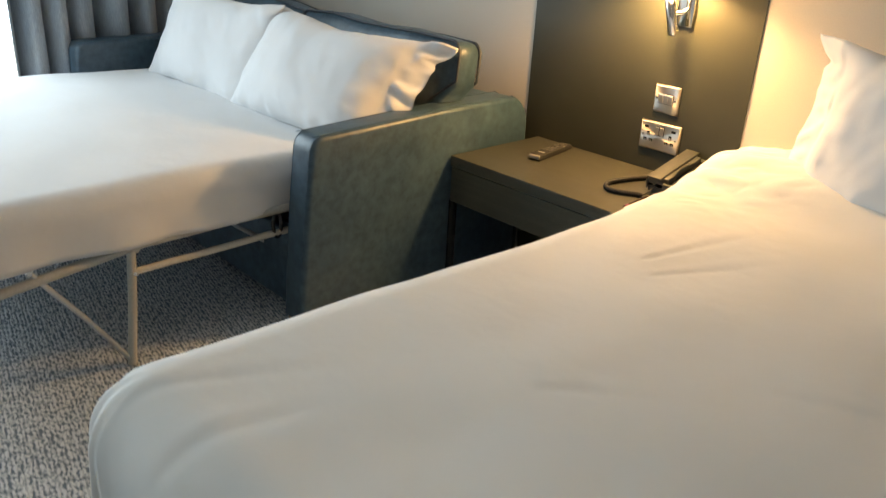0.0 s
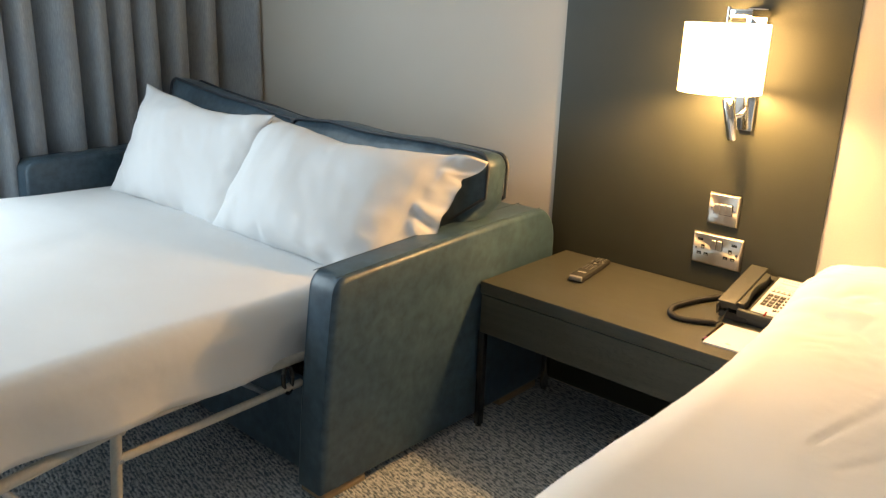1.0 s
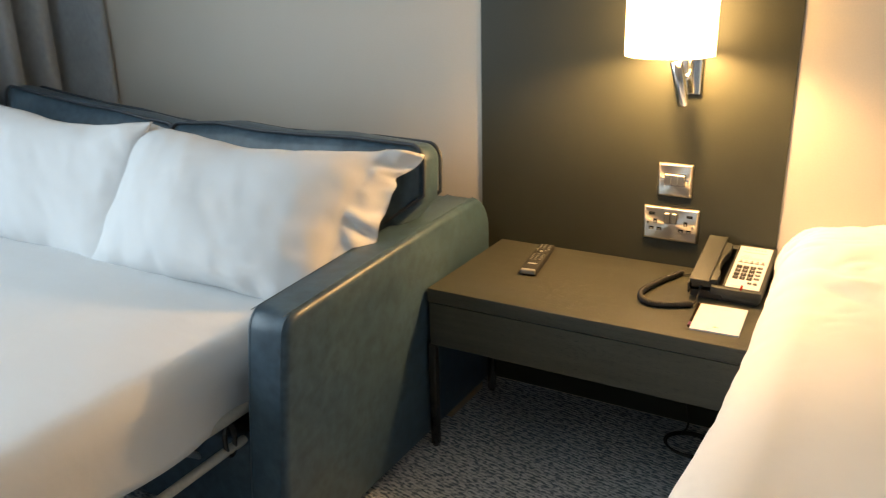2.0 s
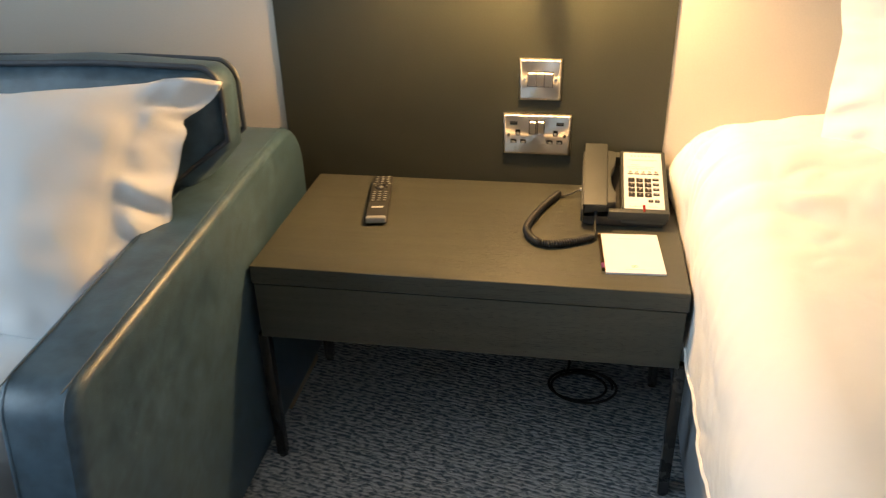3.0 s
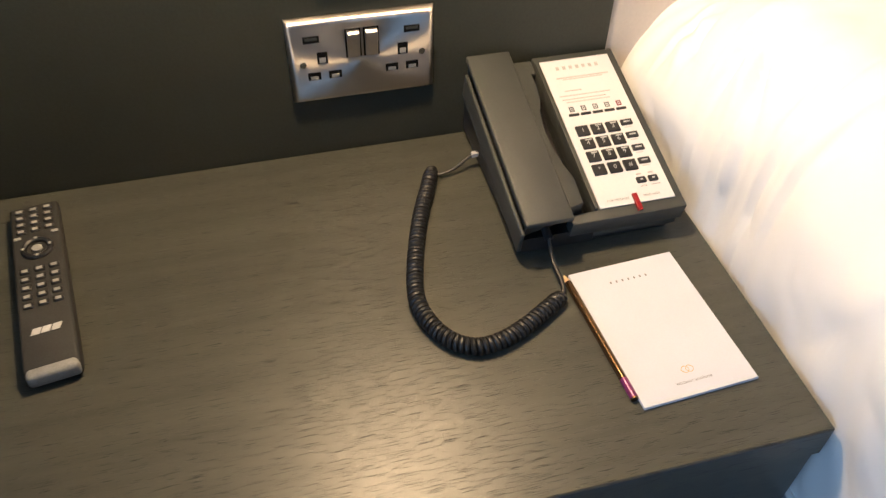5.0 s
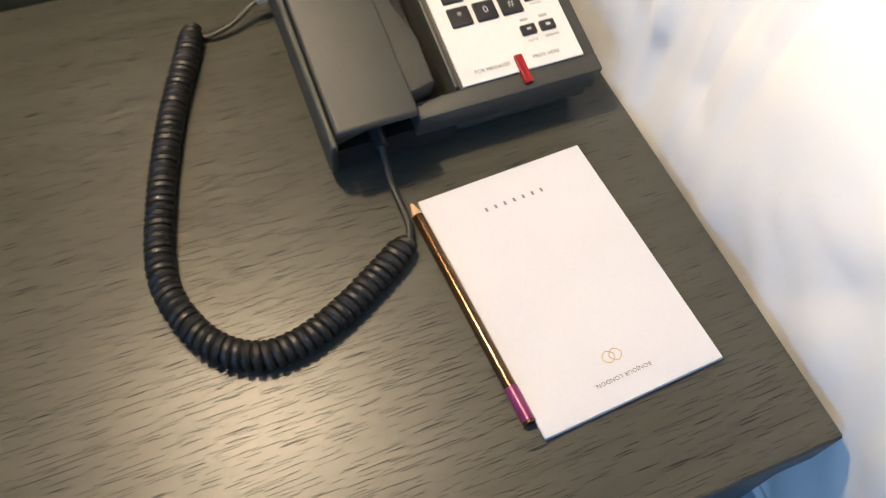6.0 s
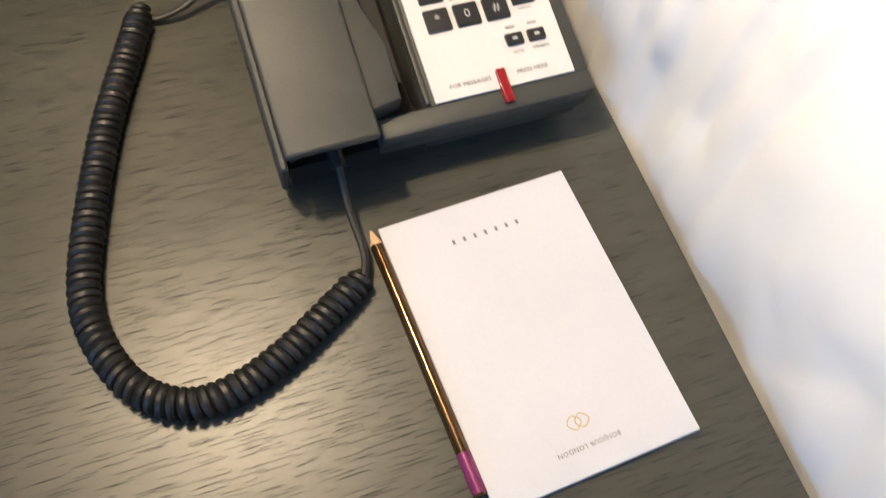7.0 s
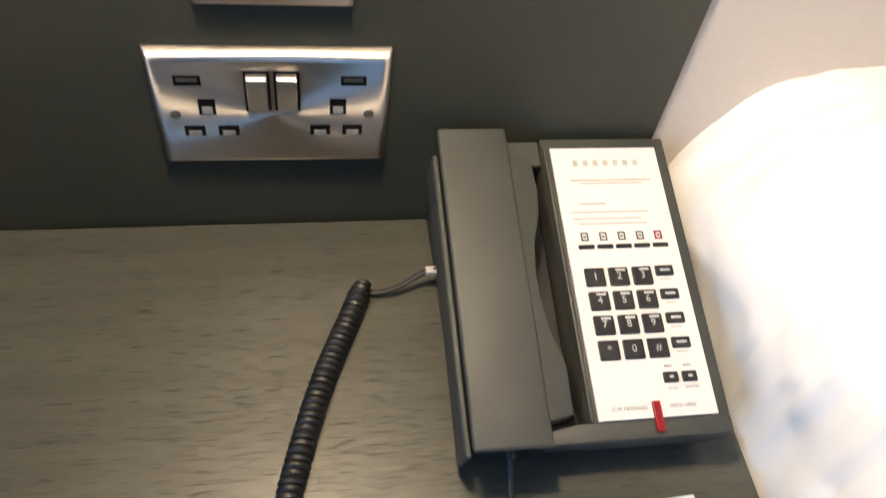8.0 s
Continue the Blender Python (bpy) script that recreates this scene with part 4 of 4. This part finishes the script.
    for i, u in enumerate((0.170, 0.337, 0.504, 0.671, 0.838)):
        ink = RED if i == 4 else INK
        w = 0.034
        for du0, du1, dv0, dv1 in ((-w, w, -0.017, -0.011), (-w, w, 0.010, 0.016), (-w, -w + 0.014, -0.011, 0.010), (w - 0.014, w, -0.011, 0.010), (-0.012, 0.012, -0.004, 0.004)):
            print_bar(u + du0, u + du1, 0.361 + dv0, 0.361 + dv1, ink)
        key(u - 0.071, u + 0.071, 0.392, 0.408, high=0.0018)
    rows = ("123", "456", "789", "*0#")
    for j, row in enumerate(rows):
        for i, ch in enumerate(row):
            u, v = 0.105 + i * 0.2095, 0.482 + j * 0.0860
            k = key(u, u + 0.170, v, v + 0.066, ch, 0.0070)
            if ch not in "1*0#":
                key_marks(k, u + 0.060, u + 0.145, v + 0.011)
    for j in range(4):
        v = 0.481 + j * 0.0862
        k = key(0.735, 0.893, v, v + 0.036)
        key_marks(k, 0.770, 0.858, v + 0.018)
        print_bar(0.765, 0.860, v + 0.046, v + 0.050, PALEINK)
    for u in (0.600, 0.760):
        k = key(u, u + 0.122, 0.856, 0.890)
        key_marks(k, u + 0.045, u + 0.080, 0.873)
        part("indicator", slab(u + 0.030, u + 0.095, 0.830, 0.838, 0.0002, 0.0012, 0.0002, 1), PALEINK, fp, m=P)
    flat = lambda u, v: P @ Matrix.Translation((u * U, -v * V, ZT))
    lettering("MUTE", 0.0024, flat(0.665, 0.910), INK, fp)
    lettering("SPEAKER", 0.0024, flat(0.830, 0.908), INK, fp)
    lettering("FOR MESSAGES", 0.0034, flat(0.270, 0.966), INK, fp)
    lettering("PRESS HERE", 0.0034, flat(0.715, 0.966), INK, fp)
    part("message_light", slab(0.455, 0.520, 0.948, 1.045, -0.001, 0.0030, 0.0006, 2), RED, ob, "clear red message light", m=P)


telephone()


def handset_cord():
    ob = thing("handset_cord", (0.06, -0.2, H), label="black coiled handset cord in a loop on the table", category="cord")
    z = H + 0.0078
    way = [(0.0565, -0.068), (0.045, -0.096), (0.027, -0.138), (0.011, -0.187), (0.0005, -0.231), (0.0015, -0.259), (0.0135, -0.288), (0.034, -0.304),
           (0.058, -0.304), (0.084, -0.294), (0.107, -0.281), (0.130, -0.267)]
    path = spline([(x, y, z) for x, y in way], 400)
    seg = np.r_[0, np.cumsum(np.linalg.norm(np.diff(path, axis=0), axis=1))]
    turns = int(seg[-1] / 0.0048)
    per = 18
    pts = []
    for i in range(turns * per + 1):
        s = seg[-1] * i / (turns * per)
        k = min(np.searchsorted(seg, s), len(path) - 1)
        p = np.array([np.interp(s, seg, path[:, c]) for c in range(3)])
        d = path[min(k + 1, len(path) - 1)] - path[max(k - 1, 0)]
        d /= np.linalg.norm(d)
        side = np.array([-d[1], d[0], 0.0])
        a = 2 * math.pi * i / per
        r = 0.0056 * min(1.0, 0.55 + 0.45 * min(s, seg[-1] - s) / 0.010)
        pts.append(tuple(p + side * r * math.cos(a) + np.array([0, 0, r * math.sin(a)])))
    part("coil", tube(pts, 0.00262, 8), CORD, ob)
    lead = spline([(0.130, -0.268, z), (0.1335, -0.255, z + 0.002), (0.1325, -0.232, z + 0.007), (0.1330, -0.212, 0.5070)], 24)
    part("lead", tube(lead, 0.0021, 8), CORD, ob, "straight end of the cord")
    lead = spline([(0.0565, -0.068, z), (0.063, -0.074, z - 0.003), (0.080, -0.073, z + 0.001), (0.097, -0.067, z + 0.008), (0.1075, -0.066, z + 0.012)], 24)
    part("lead", tube(lead, 0.0019, 8), CORD, ob, "straight end of the cord")
    part("plug", box((0.1000, -0.0690, z + 0.0075), (0.1078, -0.0635, z + 0.0130), 0.0008, 1), PALEINK, ob, "clear plastic plug")


handset_cord()


def notepad():
    w, h, t = 0.1065, 0.1525, 0.0035
    M = pose(0.2025, -0.3155, H, 0, 0, 3.0)
    ob = thing("notepad", (0.2025, -0.3155, H), 3.0, label="small white notepad with printed heading on the table", category="notepad")
    for k in range(6):
        j = 0.0003 * math.sin(k * 2.3)
        part("sheet", box((-w / 2 + j, -h / 2 - j, k * t / 6 + 0.00005), (w / 2 + j, h / 2 - j, (k + 1) * t / 6 - 0.00002)), PAPER, ob, smooth=False, m=M)
    turn = lambda x, y: M @ Matrix.Translation((x, y, t + 0.00012)) @ pose(0, 0, 0, 0, 0, 180)
    # heading drawn as plain bars
    for k in range(7):
        x = 0.0165 - k * 0.0060
        part("heading_bar", box((x - 0.0007, 0.0560 - 0.0013, t - 0.0001), (x + 0.0007, 0.0560 + 0.0013, t + 0.00012)), GREYINK, ob, smooth=False, m=M)
    lettering("BONJOUR LONDON.", 0.0033, turn(-0.0008, -0.0633), INK, ob, spacing=1.12)
    # emblem of two linked rounded lozenges
    for s in (-1, 1):
        pts = []
        for a in np.linspace(0, 2 * math.pi, 41)[:-1]:
            c, q = math.cos(a), math.sin(a)
            k = 1 / (abs(c) ** 1.5 + abs(q) ** 1.5) ** (1 / 1.5)
            pts.append((-0.0005 + s * 0.0021 + 0.0036 * k * c, -0.0515 + 0.0034 * k * q, t + 0.00005))
        part("emblem_ring", tube(pts, 0.00028, 5, closed=True), GOLD, ob, "gold printed ring", m=M)


notepad()


def pencil():
    a, b = Vector((0.1490, -0.3845, 0)), Vector((0.1408, -0.2400, 0))
    d = b - a
    ang = math.degrees(math.atan2(-d.x, d.y))
    m = pose(a.x, a.y, H + 0.0033, 0, 0, ang)
    L = d.length
    ob = thing("pencil", (a.x, a.y, H), label="short round bronze pencil with purple end beside the notepad", category="pencil")
    part("shaft", tube([(0, 0.021, 0), (0, L - 0.011, 0)], 0.0035, 16), BRONZE, ob, m=m)
    part("purple_band", tube([(0, 0.0015, 0), (0, 0.0208, 0)], 0.0036, 16), PURPLE, ob, "purple foil end", m=m)
    part("end_cap", tube([(0, 0, 0), (0, 0.0014, 0)], 0.0035, 12), BRONZE, ob, m=m)
    part("sharpened_cone", tube([(0, L - 0.0109, 0), (0, L - 0.002, 0)], [0.0035, 0.0009], 12), SHARP, ob, "bare sharpened wood", m=m)
    part("lead_tip", tube([(0, L - 0.002, 0), (0, L, 0)], [0.0009, 0.0002], 8), INK, ob, m=m)


pencil()


def floor_cable():
    ob = thing("cable", (0.14, -0.11, 0), label="thin black cable loosely coiled on the carpet under the table", category="cable")
    pts = []
    for i in range(150):
        a = i / 150 * 2 * math.pi * 2.4
        r = 0.055 + 0.012 * math.sin(a * 0.7)
        pts.append((0.135 + 1.25 * r * math.cos(a), -0.115 + r * math.sin(a), 0.005 + 0.004 * (a / 6.28)))
    pts = pts + [tuple(p) for p in spline([pts[-1], (0.10, -0.04, 0.03), (0.08, -0.01, 0.12), (0.08, -0.006, 0.30)], 30)[1:]]
    part("cable_run", tube(pts, 0.0032, 7), CORD, ob)


floor_cable()
